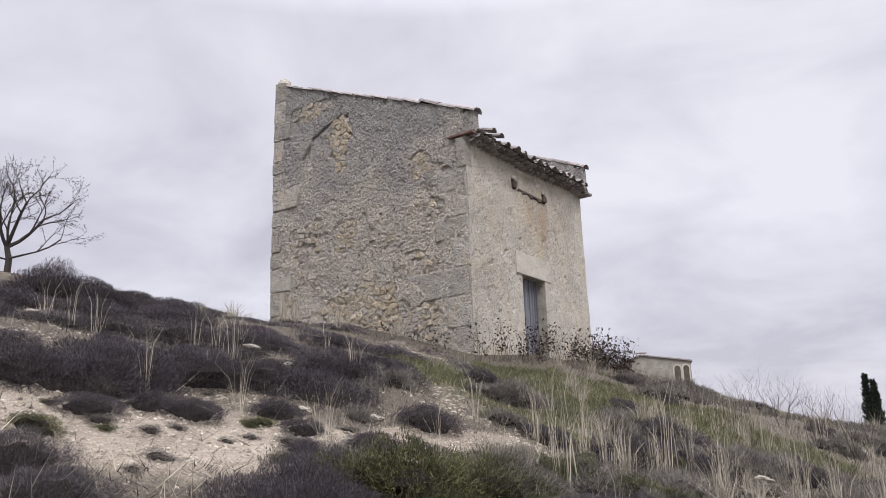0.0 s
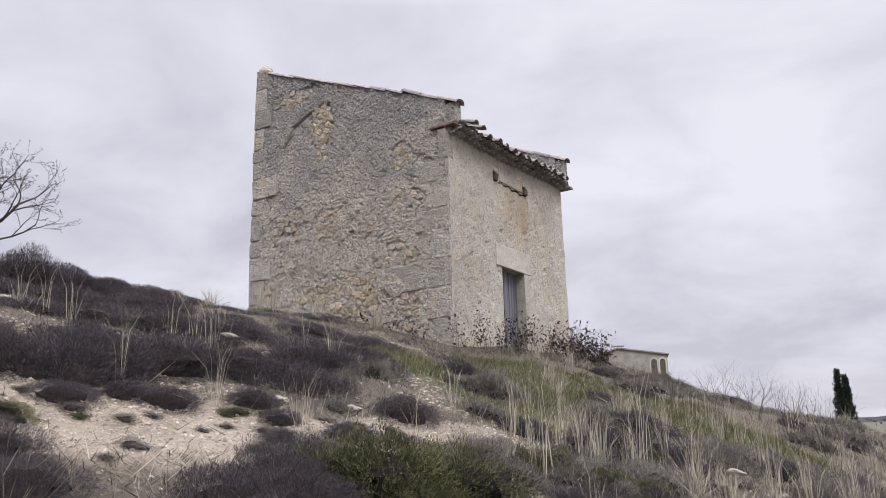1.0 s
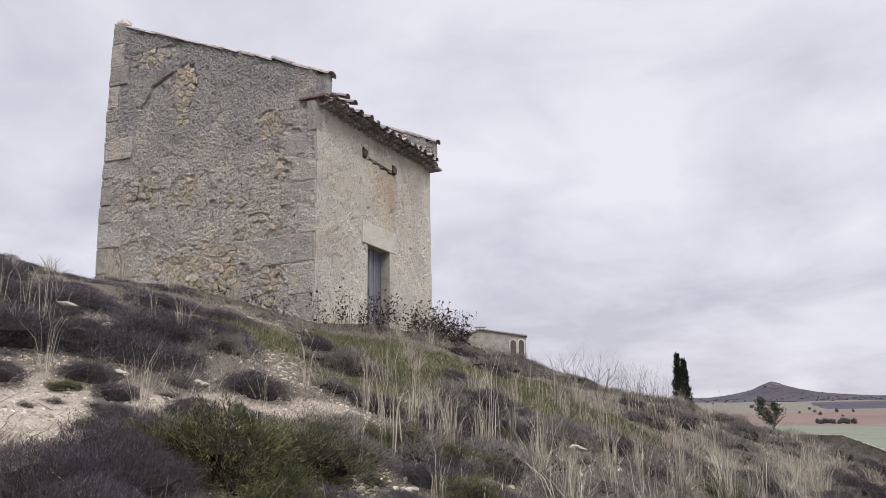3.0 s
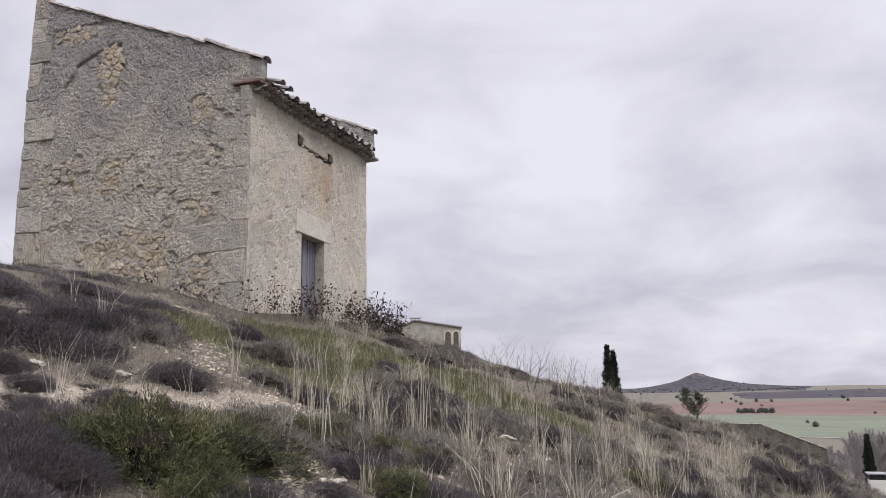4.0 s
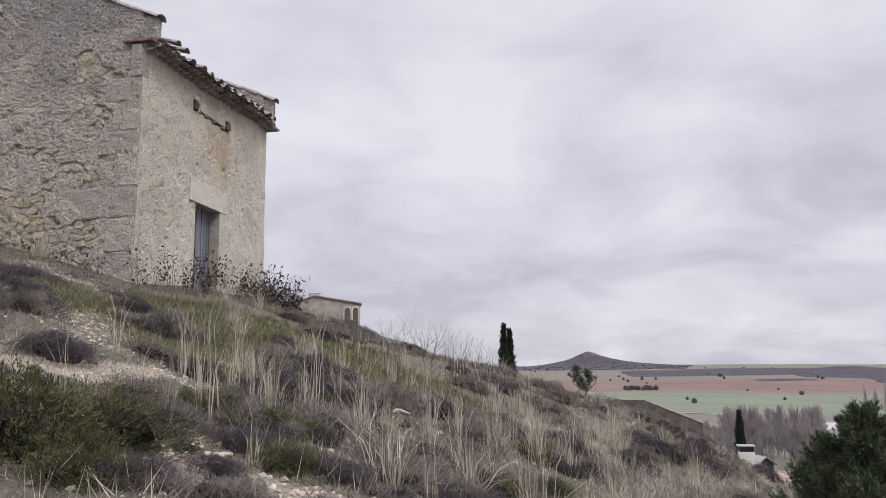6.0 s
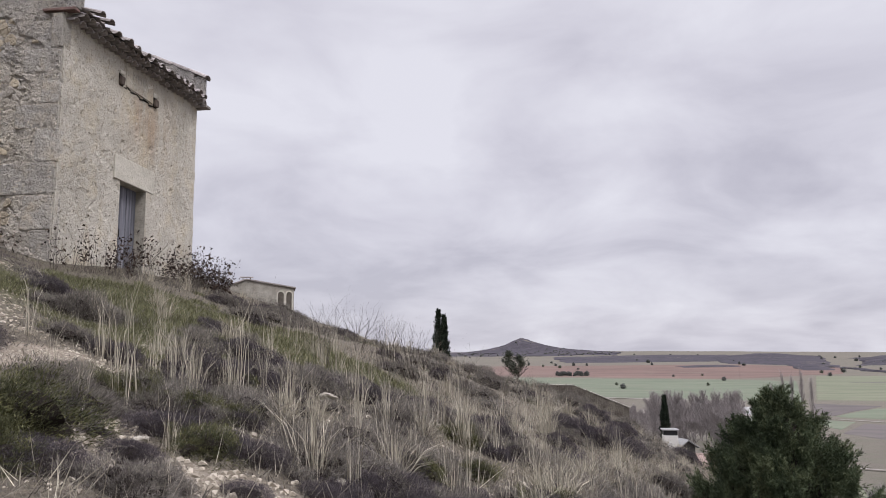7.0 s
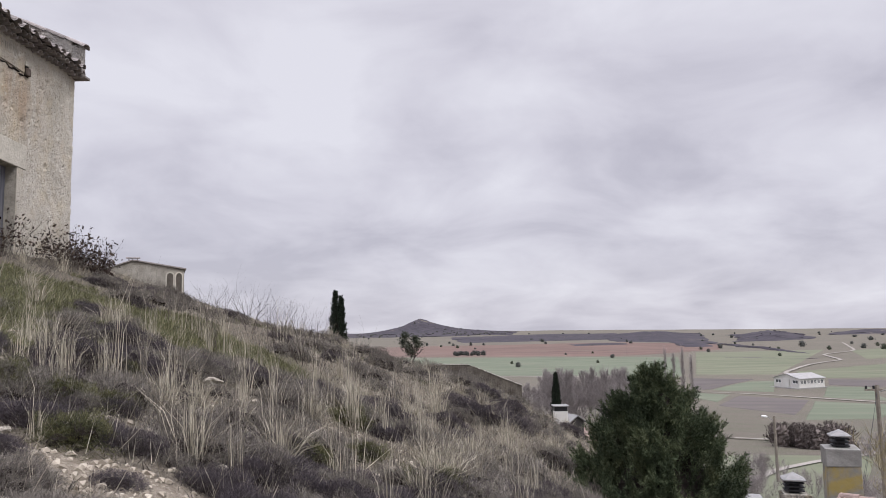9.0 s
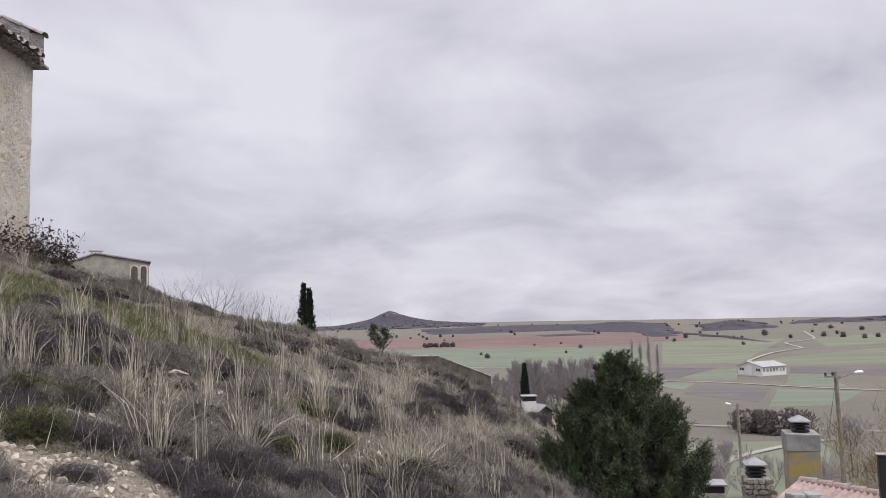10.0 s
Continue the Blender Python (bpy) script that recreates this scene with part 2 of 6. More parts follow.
    base = m.mix(vale, base, meadow)
    m.colour(base)
    return m.bump(m.math("ADD", m.math("MULTIPLY", mid_, 2.0), fine), 0.06, 1.0).m


def mat_leafy(name, c1, c2, c3, rough=0.75, spec=0.15, clump=0.0):
    """for many small blades or leaves: a colour for each, or for each clump of them"""
    m = Mat(name, rough, spec)
    r = m.rand(True)
    if clump:
        r = m.math("ADD", m.math("MULTIPLY", r, 0.4), m.math("MULTIPLY", m.ramp(m.noise(clump, 3), (0.3, 0.0), (0.7, 1.0)), 0.6))
    c = m.ramp(r, (0.0, c1), (0.5, c2), (1.0, c3))
    c = m.mix(m.ramp(m.noise(1.3, 2), (0.35, 0.0), (0.7, 0.6)), c, c1)
    m.colour(c)
    return m.m


def mat_plain(name, c, rough=0.8, spec=0.2, amount=0.3, scale=6.0, bump=0.01):
    m = Mat(name, rough, spec)
    n1, n2 = m.noise(scale, 5, 0.65), m.noise(scale * 7, 3, 0.6)
    lo, hi = tuple(v * (1 - amount) for v in c), tuple(min(0.9, v * (1 + amount)) for v in c)
    base = m.ramp(n1, (0.3, lo), (0.7, hi))
    base = m.mix(m.ramp(n2, (0.55, 0.0), (0.75, 0.4)), base, lo)
    m.colour(base)
    return m.bump(m.math("ADD", n1, n2), bump, 0.7).m


def mat_wood():
    m = Mat("weathered_wood", 0.85)
    g = m.noise(9.0, 6, 0.65, 0.3, stretch=(1.0, 1.0, 0.07))
    base = m.ramp(g, (0.3, (0.06, 0.06, 0.072)), (0.52, (0.16, 0.16, 0.185)), (0.75, (0.27, 0.268, 0.29)))
    m.colour(hsv_random(m, base, 0.2))
    return m.bump(g, 0.01, 0.8).m


def mat_field(name, c1, c2, scale=0.02):
    """a field: broad patches, drill lines and clods"""
    m = Mat(name).world_space()
    n1, n2 = m.noise(scale, 5, 0.6, 0.4), m.noise(scale * 12, 4, 0.7)
    lines = m.noise(scale * 5, 4, 0.65, 0.3, stretch=(0.12, 1.0, 1.0))
    base = m.mix(0.33, m.ramp(n1, (0.3, c1), (0.7, c2)), m.ramp(n2, (0.3, c1), (0.7, c2)))
    base = m.mix(m.ramp(lines, (0.44, 0.0), (0.62, 0.55)), base, tuple(v * 0.78 for v in c1))
    base = m.mix(m.ramp(m.noise(scale * 2.3, 5, 0.7, 0.8), (0.55, 0.0), (0.7, 0.5)), base, (0.15, 0.135, 0.105))
    m.colour(base)
    return m.m


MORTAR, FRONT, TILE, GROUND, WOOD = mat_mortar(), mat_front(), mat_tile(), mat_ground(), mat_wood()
QUOIN = mat_stone("grey_limestone", (0.27, 0.25, 0.215), (0.37, 0.343, 0.295), (0.46, 0.425, 0.37))
WORN_QUOIN = mat_stone("pitted_limestone", (0.30, 0.282, 0.252), (0.40, 0.373, 0.33), (0.49, 0.453, 0.39), 5.0, True)
RUBBLE = mat_stone("ochre_rubble", (0.40, 0.34, 0.255), (0.53, 0.455, 0.345), (0.64, 0.56, 0.435), 9.0, True)
RUBBLE_GREY = mat_stone("grey_rubble", (0.38, 0.345, 0.30), (0.50, 0.455, 0.395), (0.60, 0.55, 0.48), 9.0, True)
LINTEL = mat_stone("pale_lintel_stone", (0.46, 0.43, 0.365), (0.56, 0.525, 0.45), (0.62, 0.585, 0.51), 4.0)
# Paints shade into sockets, ledge crack and plank gaps; also colours the lock plate.
DARK = mat_plain("recess_shade_and_lock", (0.025, 0.022, 0.02), 0.95, 0.05)
PINK = mat_plain("pink_brick_slab", (0.19, 0.125, 0.11), 0.85)


# ---- helpers of this scene ----
def mesh_object(name, bm, mat, smooth=False):
    me = bpy.data.meshes.new(name)
    bm.normal_update()
    bm.to_mesh(me)
    bm.free()
    for m in (mat if isinstance(mat, (list, tuple)) else (mat,)):
        me.materials.append(m)
    if smooth:
        me.polygons.foreach_set("use_smooth", [True] * len(me.polygons))
    return new(name, me)


def part(name, bm, mat, parent, label="", smooth=False):
    ob = mesh_object(name, bm, mat, smooth)
    ob.parent = parent
    return tagged(ob, label)


def raw_mesh(name, verts, faces, mat, smooth=False):
    me = bpy.data.meshes.new(name)
    me.from_pydata(verts, [], faces)
    for m in (mat if isinstance(mat, (list, tuple)) else (mat,)):
        me.materials.append(m)
    if smooth:
        me.polygons.foreach_set("use_smooth", [True] * len(me.polygons))
    me.update()
    return me


def box(bm, lo, hi, bevel=0.0, jitter=0.0, rng=random):
    """a box from corner to corner, its edges bevelled and its corners moved a little"""
    vs = bmesh.ops.create_cube(bm, size=1)["verts"]
    for v in vs:
        v.co = Vector([lo[k] + (v.co[k] + 0.5) * (hi[k] - lo[k]) + rng.uniform(-jitter, jitter) for k in range(3)])
    if bevel:
        es = {e for v in vs for e in v.link_edges}
        bmesh.ops.bevel(bm, geom=list(es), offset=bevel, segments=2, affect="EDGES", profile=0.6)
    return bm


def empty(name, at, label, category, group="", kind=""):
    e = new(name)
    e.location = at
    return tagged(e, label, category, group, kind)


# ---- terrain ----
FOOT = Vector((7.1, -10.9, -2.7))


def fbm(x, y, s, o=3):
    return noise.fractal((x * s, y * s, 3.3), 1.0, 2.0, o)


def clamp01(v):
    return max(0.0, min(1.0, v))


def smooth01(v):
    v = clamp01(v)
    return v * v * (3 - 2 * v)


def hill(x, y):
    """height of the ground: the hillside near by, the valley's plain, the far uplands"""
    dx, dy = x - FOOT.x, y - FOOT.y
    z = FOOT.z - 0.339 * dx + 0.054 * dy
    z -= 0.030 * max(0.0, min(y - 4.2, 9.8)) ** 2 + 0.35 * max(0.0, y - 14.0)
    z -= 0.22 * math.exp(-((x - 2.2) ** 2 + (y - 5.0) ** 2) / 4.5) + 0.05 * max(0.0, min(x - 8.0, 4.0)) ** 2
    u = max(0.0, -0.6 * x + 0.8 * y - 0.3) * smooth01(-x / 4.0)
    z -= 0.38 * smooth01((-1.0 - x) / 4.0)
    z -= 0.06 * min(u, 6.0) ** 2 + 0.5 * max(0.0, u - 6.0)
    z += 0.10 * fbm(x, y, 0.35) + 0.05 * fbm(x + 9, y, 1.1)
    z -= 0.30 * max(0.0, x - 12.0)
    z += 5.0 * math.exp(-((x - 9.5) / 4.0) ** 2 - ((y - 25.0) / 5.0) ** 2)
    d = math.hypot(dx, dy)
    bearing = math.degrees(math.atan2(dx, dy))
    rise = 20.0 - 22.0 * smooth01((bearing - 2.0) / 30.0) * smooth01((170.0 - bearing) / 40.0)
    plain = -12.0 - 14.0 * clamp01((d - 50.0) / 250.0) + rise * smooth01((d - 900.0) / 2900.0) + 0.5 * fbm(x, y, 0.01)
    if d > 700:
        plain += 4.0 * smooth01((d - 900) / 1200.0) * fbm(x, y, 0.0016, 4)
    over = z - plain
    if over < 8.0:
        z = plain + (math.log1p(math.exp(over / 1.2)) * 1.2 if over > -20 else 0.0)
    return min(z, 6.0)


def far_hill(x, y):
    """the cone-shaped hill on the horizon"""
    hx, hy = 1.5, 2990.0
    r = math.hypot((x - hx) / 1.0, (y - hy) / 1.2)
    return 20 * max(0.0, 1 - r / 78.0) ** 1.15 + 24.0 * math.exp(-(r / 118.0) ** 2) + 16 * math.exp(-(((x - 60) / 210.0) ** 2 + ((y - hy) / 250) ** 2))


def height(x, y):
    return hill(x, y) + (far_hill(x, y) if y > 1500 else 0.0)


def build_ground():
    """one sheet, fine by the slope's foot and coarser with distance"""
    verts, faces = [], []
    rad = [0.0]
    r = 0.35
    while r < 4700:
        rad.append(r)
        r += max(0.16, min(r * 0.022, 0.16 + max(0.0, r - 30) * 0.028))
    n = 420
    rings = []
    for i, q in enumerate(rad):
        ring = []
        for k in range(n):
            a = 2 * math.pi * k / n
            x, y = FOOT.x + q * math.sin(a), FOOT.y + q * math.cos(a)
            ring.append(len(verts))
            verts.append((x, y, height(x, y)))
        rings.append(ring)
    for i in range(len(rings) - 1):
        for k in range(n):
            a, b = rings[i], rings[i + 1]
            faces.append((a[k], b[k], b[(k + 1) % n], a[(k + 1) % n]))
    ob = new("ground", raw_mesh("ground", verts, faces, GROUND, True))
    return tagged(ob, "stony hillside with thin dry grass falling to a wide valley", "ground", kind="structure")


build_ground()


# ---- the stone dovecote ----
L, W, TOPB, TOPF = 5.2, 5.0, 7.12, 4.90    # length of the side, width of the front, heights of the sloping side wall


def top_at(x, up=0.0):
    return TOPF + up + (TOPB - TOPF) * (0.2 - x) / (L + 0.2)


house = empty("stone_dovecote", (0, 0, 0), "old square stone dovecote with a lean-to tile roof on a hillside", "building")


# patches where the render has fallen: centre, half sizes, tint, how many stones stay
PATCHES = [
    (-3.95, 6.06, 0.80, 0.20, 0, 0.95), (-3.18, 5.15, 0.27, 0.68, 1, 1.0), (-3.75, 5.45, 0.35, 0.22, 0, 0.35), (-1.05, 4.08, 0.24, 0.30, 1, 0.97),
    (-0.66, 3.80, 0.30, 0.2, 0, 0.97), (-2.55, 1.42, 1.1, 0.5, 1, 0.97), (-2.2, 0.85, 1.6, 0.5, 0, 0.7), (-4.05, 3.05, 0.5, 0.45, 0, 0.75),
    (-3.05, 3.02, 0.32, 0.32, 1, 0.75), (-0.95, 3.15, 0.5, 0.2, 0, 0.8), (-1.25, 2.05, 0.45, 0.28, 0, 0.75), (-4.35, 2.1, 0.6, 0.5, 0, 0.4), (-1.9, 2.9, 0.6, 0.3, 0, 0.3),
    (-0.85, 1.0, 0.45, 0.4, 1, 0.6),
]
CRACK = [(-2.96, 5.68), (-3.52, 5.57), (-3.99, 5.38), (-4.05, 5.21), (-4.28, 4.97)]


def crack_depth(x, z):
    """a gaping crack where the crust has lifted"""
    d = min(((Vector((x, z)) - (Vector(a).lerp(Vector(b), clamp01((Vector((x, z)) - Vector(a)).dot(Vector(b) - Vector(a)) / (Vector(b) - Vector(a)).length_squared)))).length for a, b in zip(CRACK, CRACK[1:])))
    return 0.07 * clamp01(1.3 - d / (0.03 + 0.02 * noise.noise((x * 5, z * 5, 0)))) if d < 0.1 else 0.0


def bared(x, z):
    """how bare of render the side wall is at a point, and its tint"""
    best, tint = 0.0, 0
    for cx, cz, ax, az, t_, keep in PATCHES:
        q = ((x - cx) / ax) ** 2 + ((z - cz) / az) ** 2 + 0.9 * noise.fractal((x * 2.3, z * 2.3, 1.0), 1.0, 2.0, 3)
        if q < 1.0 and keep > best:
            best, tint = keep, t_
    return best, tint


def dent(x, z):
    """depth by which the render has fallen away"""
    return 0.026 * smooth01((bared(x, z)[0] - 0.2) / 0.5)


def side_wall(y0, y1, up=0.0):
    """one raking side wall, with an uneven surface"""
    bm = bmesh.new()
    nx, nz = (250, 310) if y0 < 1 else (40, 50)
    grid = {}
    x1 = -0.02
    for side, y in ((0, y0), (1, y1)):
        for i in range(nx + 1):
            x = -L + (L + x1) * i / nx
            for k in range(nz + 1):
                z = -0.6 + (top_at(x, up) - 0.04 + 0.6) * k / nz
                rough = 0.0
                if 0 < i < nx:
                    rough = 0.026 * noise.fractal((x * 1.8, z * 1.8, y0), 0.8, 2.0, 5)
                    pit = noise.fractal((x * 6.5, z * 8.5, 4 + y0), 0.9, 2.0, 2)
                    rough += 0.06 * max(0.0, pit - 0.42)
                    if side == 0 and y0 < 1:
                        rough += dent(x, z) + crack_depth(x, z) + 0.014 * noise.fractal((x * 13, z * 16, 2), 0.7, 2.0, 3)
                grid[side, i, k] = bm.verts.new((x, y + (rough if side == 0 else -rough), z))
    for side in (0, 1):
        for i in range(nx):
            for k in range(nz):
                q = [grid[side, i, k], grid[side, i + 1, k], grid[side, i + 1, k + 1], grid[side, i, k + 1]]
                bm.faces.new(q if side == 0 else q[::-1])
    for k in range(nz):
        bm.faces.new([grid[0, 0, k], grid[0, 0, k + 1], grid[1, 0, k + 1], grid[1, 0, k]])
        bm.faces.new([grid[0, nx, k + 1], grid[0, nx, k], grid[1, nx, k], grid[1, nx, k + 1]])
    for i in range(nx):
        bm.faces.new([grid[0, i, nz], grid[0, i + 1, nz], grid[1, i + 1, nz], grid[1, i, nz]])
    return bm


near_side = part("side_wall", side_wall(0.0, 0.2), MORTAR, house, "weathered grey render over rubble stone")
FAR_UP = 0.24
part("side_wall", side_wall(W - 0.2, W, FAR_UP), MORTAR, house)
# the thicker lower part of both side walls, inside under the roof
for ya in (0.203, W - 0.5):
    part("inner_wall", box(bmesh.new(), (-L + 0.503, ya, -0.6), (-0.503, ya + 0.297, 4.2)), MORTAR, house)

# front wall, with the doorway through it
DY0, DY1, DTOP = 1.90, 2.86, 2.03


def front_wall():
    bm = bmesh.new()
    ya, yb = 0.03, W - 0.03
    ys = sorted({ya, yb, DY0, DY1, *[ya + (yb - ya) * k / 90 for k in range(91)]})
    zs = sorted({-0.6, DTOP, 4.50, *[-0.6 + 5.10 * k / 100 for k in range(101)]})
    grid = {}

    def vert(s, a, b):
        if (s, a, b) not in grid:
            y, z = ys[a], zs[b]
            edge = (abs(y - DY0) < 0.05 or abs(y - DY1) < 0.05) and z < DTOP + 0.05
            r = 0.0 if edge else 0.016 * noise.fractal((y * 1.8, z * 1.8, 7.7), 0.8, 2.0, 5) - 0.06 * max(0.0, noise.fractal((y * 9, z * 6, 2.2), 0.9, 2.0, 3) - 0.42)
            grid[s, a, b] = bm.verts.new((r if s == 0 else -0.5, y, z))
        return grid[s, a, b]

    for a in range(len(ys) - 1):
        for b in range(len(zs) - 1):
            if DY0 - 1e-6 <= ys[a] and ys[a + 1] <= DY1 + 1e-6 and zs[b + 1] <= DTOP + 1e-6 and zs[b] > 0.0:
                continue
            for s in (0, 1):
                q = [vert(s, a, b), vert(s, a + 1, b), vert(s, a + 1, b + 1), vert(s, a, b + 1)]
                bm.faces.new(q if s == 0 else q[::-1])
    twin = {w: grid[1, a, b] for (s, a, b), w in grid.items() if s == 0}
    for e in [e for e in bm.edges if len(e.link_faces) == 1 and e.verts[0] in twin and e.verts[1] in twin]:
        bm.faces.new([e.verts[1], e.verts[0], twin[e.verts[0]], twin[e.verts[1]]])
    bmesh.ops.recalc_face_normals(bm, faces=bm.faces)
    return bm


part("front_wall", front_wall(), FRONT, house, "pale lime render stained with rust")
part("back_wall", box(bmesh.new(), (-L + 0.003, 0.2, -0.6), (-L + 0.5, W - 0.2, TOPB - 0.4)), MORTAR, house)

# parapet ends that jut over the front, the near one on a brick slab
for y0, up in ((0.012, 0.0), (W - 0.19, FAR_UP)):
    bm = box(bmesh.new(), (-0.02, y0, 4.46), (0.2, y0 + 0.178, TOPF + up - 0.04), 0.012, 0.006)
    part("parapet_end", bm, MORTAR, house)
part("slab", box(bmesh.new(), (-0.36, -0.05, 4.405), (0.2, 0.1, 4.448), 0.008, 0.006), PINK, house, "reddish flat brick slab")
part("slab", box(bmesh.new(), (-0.3, W - 0.16, 4.40), (0.28, W + 0.07, 4.455), 0.01, 0.008), TILE, house, "dark flat tile under the parapet")


def half_pipe(length, r, lip=0.014, seg=7, taper=0.85):
    """a curved clay tile along -x, open below"""
    bm = bmesh.new()
    rings = []
    for x, k in ((0.0, 1.0), (-length, taper)):
        o = [bm.verts.new((x, r * k * math.cos(math.pi * s / seg), r * k * math.sin(math.pi * s / seg))) for s in range(seg + 1)]
        q = (r - lip) / r
        i = [bm.verts.new((x, r * q * k * math.cos(math.pi * s / seg), r * q * k * math.sin(math.pi * s / seg))) for s in range(seg + 1)]
        rings.append((o, i))
    (o0, i0), (o1, i1) = rings
    for s in range(seg):
        bm.faces.new([o0[s], o0[s + 1], o1[s + 1], o1[s]])
        bm.faces.new([i0[s + 1], i0[s], i1[s], i1[s + 1]])
        bm.faces.new([o0[s + 1], o0[s], i0[s], i0[s + 1]])
        bm.faces.new([o1[s], o1[s + 1], i1[s + 1], i1[s]])
    bm.faces.new([o0[0], o1[0], i1[0], i0[0]])
    bm.faces.new([o1[seg], o0[seg], i0[seg], i1[seg]])
    bmesh.ops.recalc_face_normals(bm, faces=bm.faces)
    return bm


def shared(name, bm, mat):
    me = bpy.data.meshes.new(name)
    bm.to_mesh(me)
    bm.free()
    me.materials.append(mat)
    return me


def piece(name, me, parent, m):
    ob = new(name, me)
    ob.parent = parent
    ob.matrix_local = m
    return ob


rng = random.Random(4)
TILE_ME = shared("tile", half_pipe(0.42, 0.1), TILE)
COPING_ME = shared("coping_tile", half_pipe(0.5, 0.15, 0.018), TILE)
slope = math.degrees(math.atan2(TOPB - TOPF, L + 0.2))
roof = new("roof")
roof.parent = house


def eave(y):
    """the eave's height along the front: it sags near its lower end"""
    return 4.275 + 0.125 * smooth01((y - 1.5) / 3.4) + 0.012 * math.sin(y * 5)


# coping tiles along the tops of both side walls, larger and looser towards the front
for y0, up in ((0.0, 0.0), (W - 0.2, FAR_UP)):
    x, k = 0.25, 0
    while x > -L + 0.28:
        z = top_at(x, up) - 0.066 + (0.012 if k < 5 else 0.0) + rng.uniform(-0.008, 0.008)
        m = pose(x, y0 + 0.10, z, 0, slope + (4 if k < 5 else 2) + rng.uniform(-2, 2), rng.uniform(-3, 3)) @ Matrix.Diagonal((1.0, 0.95, 0.60 if k < 5 else 0.45, 1))
        piece("coping_tile", COPING_ME, roof, m)
        x -= 0.42 if k < 5 else rng.uniform(0.24, 0.34)
        k += 1
    bm = bmesh.new()
    bmesh.ops.create_uvsphere(bm, u_segments=12, v_segments=8, radius=0.5)
    for v in bm.verts:
        v.co = Vector((v.co.x * 0.34, v.co.y * 0.3, v.co.z * 0.34)) * (1 + 0.14 * noise.noise(v.co * 4))
    cap = part("ridge_stone", bm, QUOIN, house)
    cap.location = (-L + 0.16, y0 + 0.12, top_at(-L, up) - 0.08)

# two courses of arched tiles under the eave, then the roof's own lowest tiles
for row, (proj, lift) in enumerate(((0.13, 0.0), (0.24, 0.085))):
    y = 0.14 + 0.09 * row
    while y < W - 0.02:
        m = pose(proj, y, eave(y) + lift + rng.uniform(-0.008, 0.008), rng.uniform(-4, 4), 2, rng.uniform(-5, 5)) @ Matrix.Diagonal((1.0, 0.92, 0.78, 1))
        piece("eave_tile", TILE_ME, roof, m)
        y += 0.185
for k in range(28):
    y = 0.20 + k * 0.168
    for j in range(4):
        tilt = slope - 5 + rng.uniform(-2, 2)
        x = 0.34 - 0.34 * j + rng.uniform(-0.05, 0.05)
        z = eave(y) + 0.135 + (0.34 - x) * math.tan(radians(slope)) * 0.85 + (0.03 if k % 2 else 0.0) + rng.uniform(-0.01, 0.012)
        if k < 8 and k % 2 and j < 3 and rng.random() < 0.6:
            tilt, z, x = tilt - rng.uniform(0, 5), z + rng.uniform(0.02, 0.06), x + rng.uniform(0.0, 0.05)
        if k % 2 == 0:
            m = pose(x, y, z + 0.05, 0, tilt, rng.uniform(-4, 4)) @ Matrix.Diagonal((1, 1, -0.7, 1))
        else:
            m = pose(x, y, z, 0, tilt, rng.uniform(-5, 5))
        piece("roof_tile", TILE_ME, roof, m @ Matrix.Diagonal((1, 0.95, 0.72, 1)))
# the rest of the roof, out of sight from below: one ribbed sheet
bm = bmesh.new()
ny = 120
cols = []
for k in range(ny + 1):
    y = 0.2 + (W - 0.4) * k / ny
    h = 0.045 * math.sin(2 * math.pi * y / 0.336)
    cols.append([bm.verts.new((x, y, eave(y) + 0.11 + (0.36 - x) * math.tan(radians(slope)) * 0.85 + h + dz)) for x, dz in ((-0.05, 0), (-2.5, 0), (-L + 0.1, 0), (-L + 0.1, -0.12), (-0.05, -0.12))])
for k in range(ny):
    for j in range(5):
        bm.faces.new([cols[k][j], cols[k + 1][j], cols[k + 1][(j + 1) % 5], cols[k][(j + 1) % 5]])
bmesh.ops.recalc_face_normals(bm, faces=bm.faces)
part("roof_sheet", bm, TILE, roof)

# lintel, threshold, plank door
part("lintel", box(bmesh.new(), (-0.3, 1.66, DTOP), (0.022, 3.14, 2.48), 0.015, 0.012), LINTEL, house, "large pale lintel stone")
part("threshold", box(bmesh.new(), (-0.45, DY0 - 0.02, 0.0), (0.05, DY1 + 0.02, 0.12), 0.02, 0.01), QUOIN, house)
door = new("door")
door.parent = house
tagged(door, "closed plank door with flaking blue-grey paint")
yy = DY0 + 0.005
for k, wd in enumerate((0.20, 0.17, 0.21, 0.19, 0.165)):
    bm = box(bmesh.new(), (-0.24 + 0.012 * (k % 2), yy + 0.006, 0.13 + 0.03 * (k == 2)), (-0.195 + 0.012 * (k % 2), yy + wd - 0.006, DTOP - 0.005), 0.006, 0.003)
    part("plank", bm, WOOD, door)
    yy += wd
# Added near-black sheet: gives the gaps between planks their shade.
part("backing", box(bmesh.new(), (-0.28, DY0, 0.12), (-0.255, DY1, DTOP)), DARK, door)
bm = bmesh.new()
box(bm, (-0.195, DY0 + 0.30, 1.05), (-0.172, DY0 + 0.36, 1.2), 0.008)
part("lock_plate", bm, DARK, door)

BEAMWOOD = mat_plain("old_dark_beam", (0.10, 0.08, 0.068), 0.9, 0.1)
part("jamb", box(bmesh.new(), (-0.24, DY1 - 0.012, 0.12), (-0.004, DY1 + 0.08, DTOP), 0.006, 0.004), QUOIN, house, "grey door jamb")
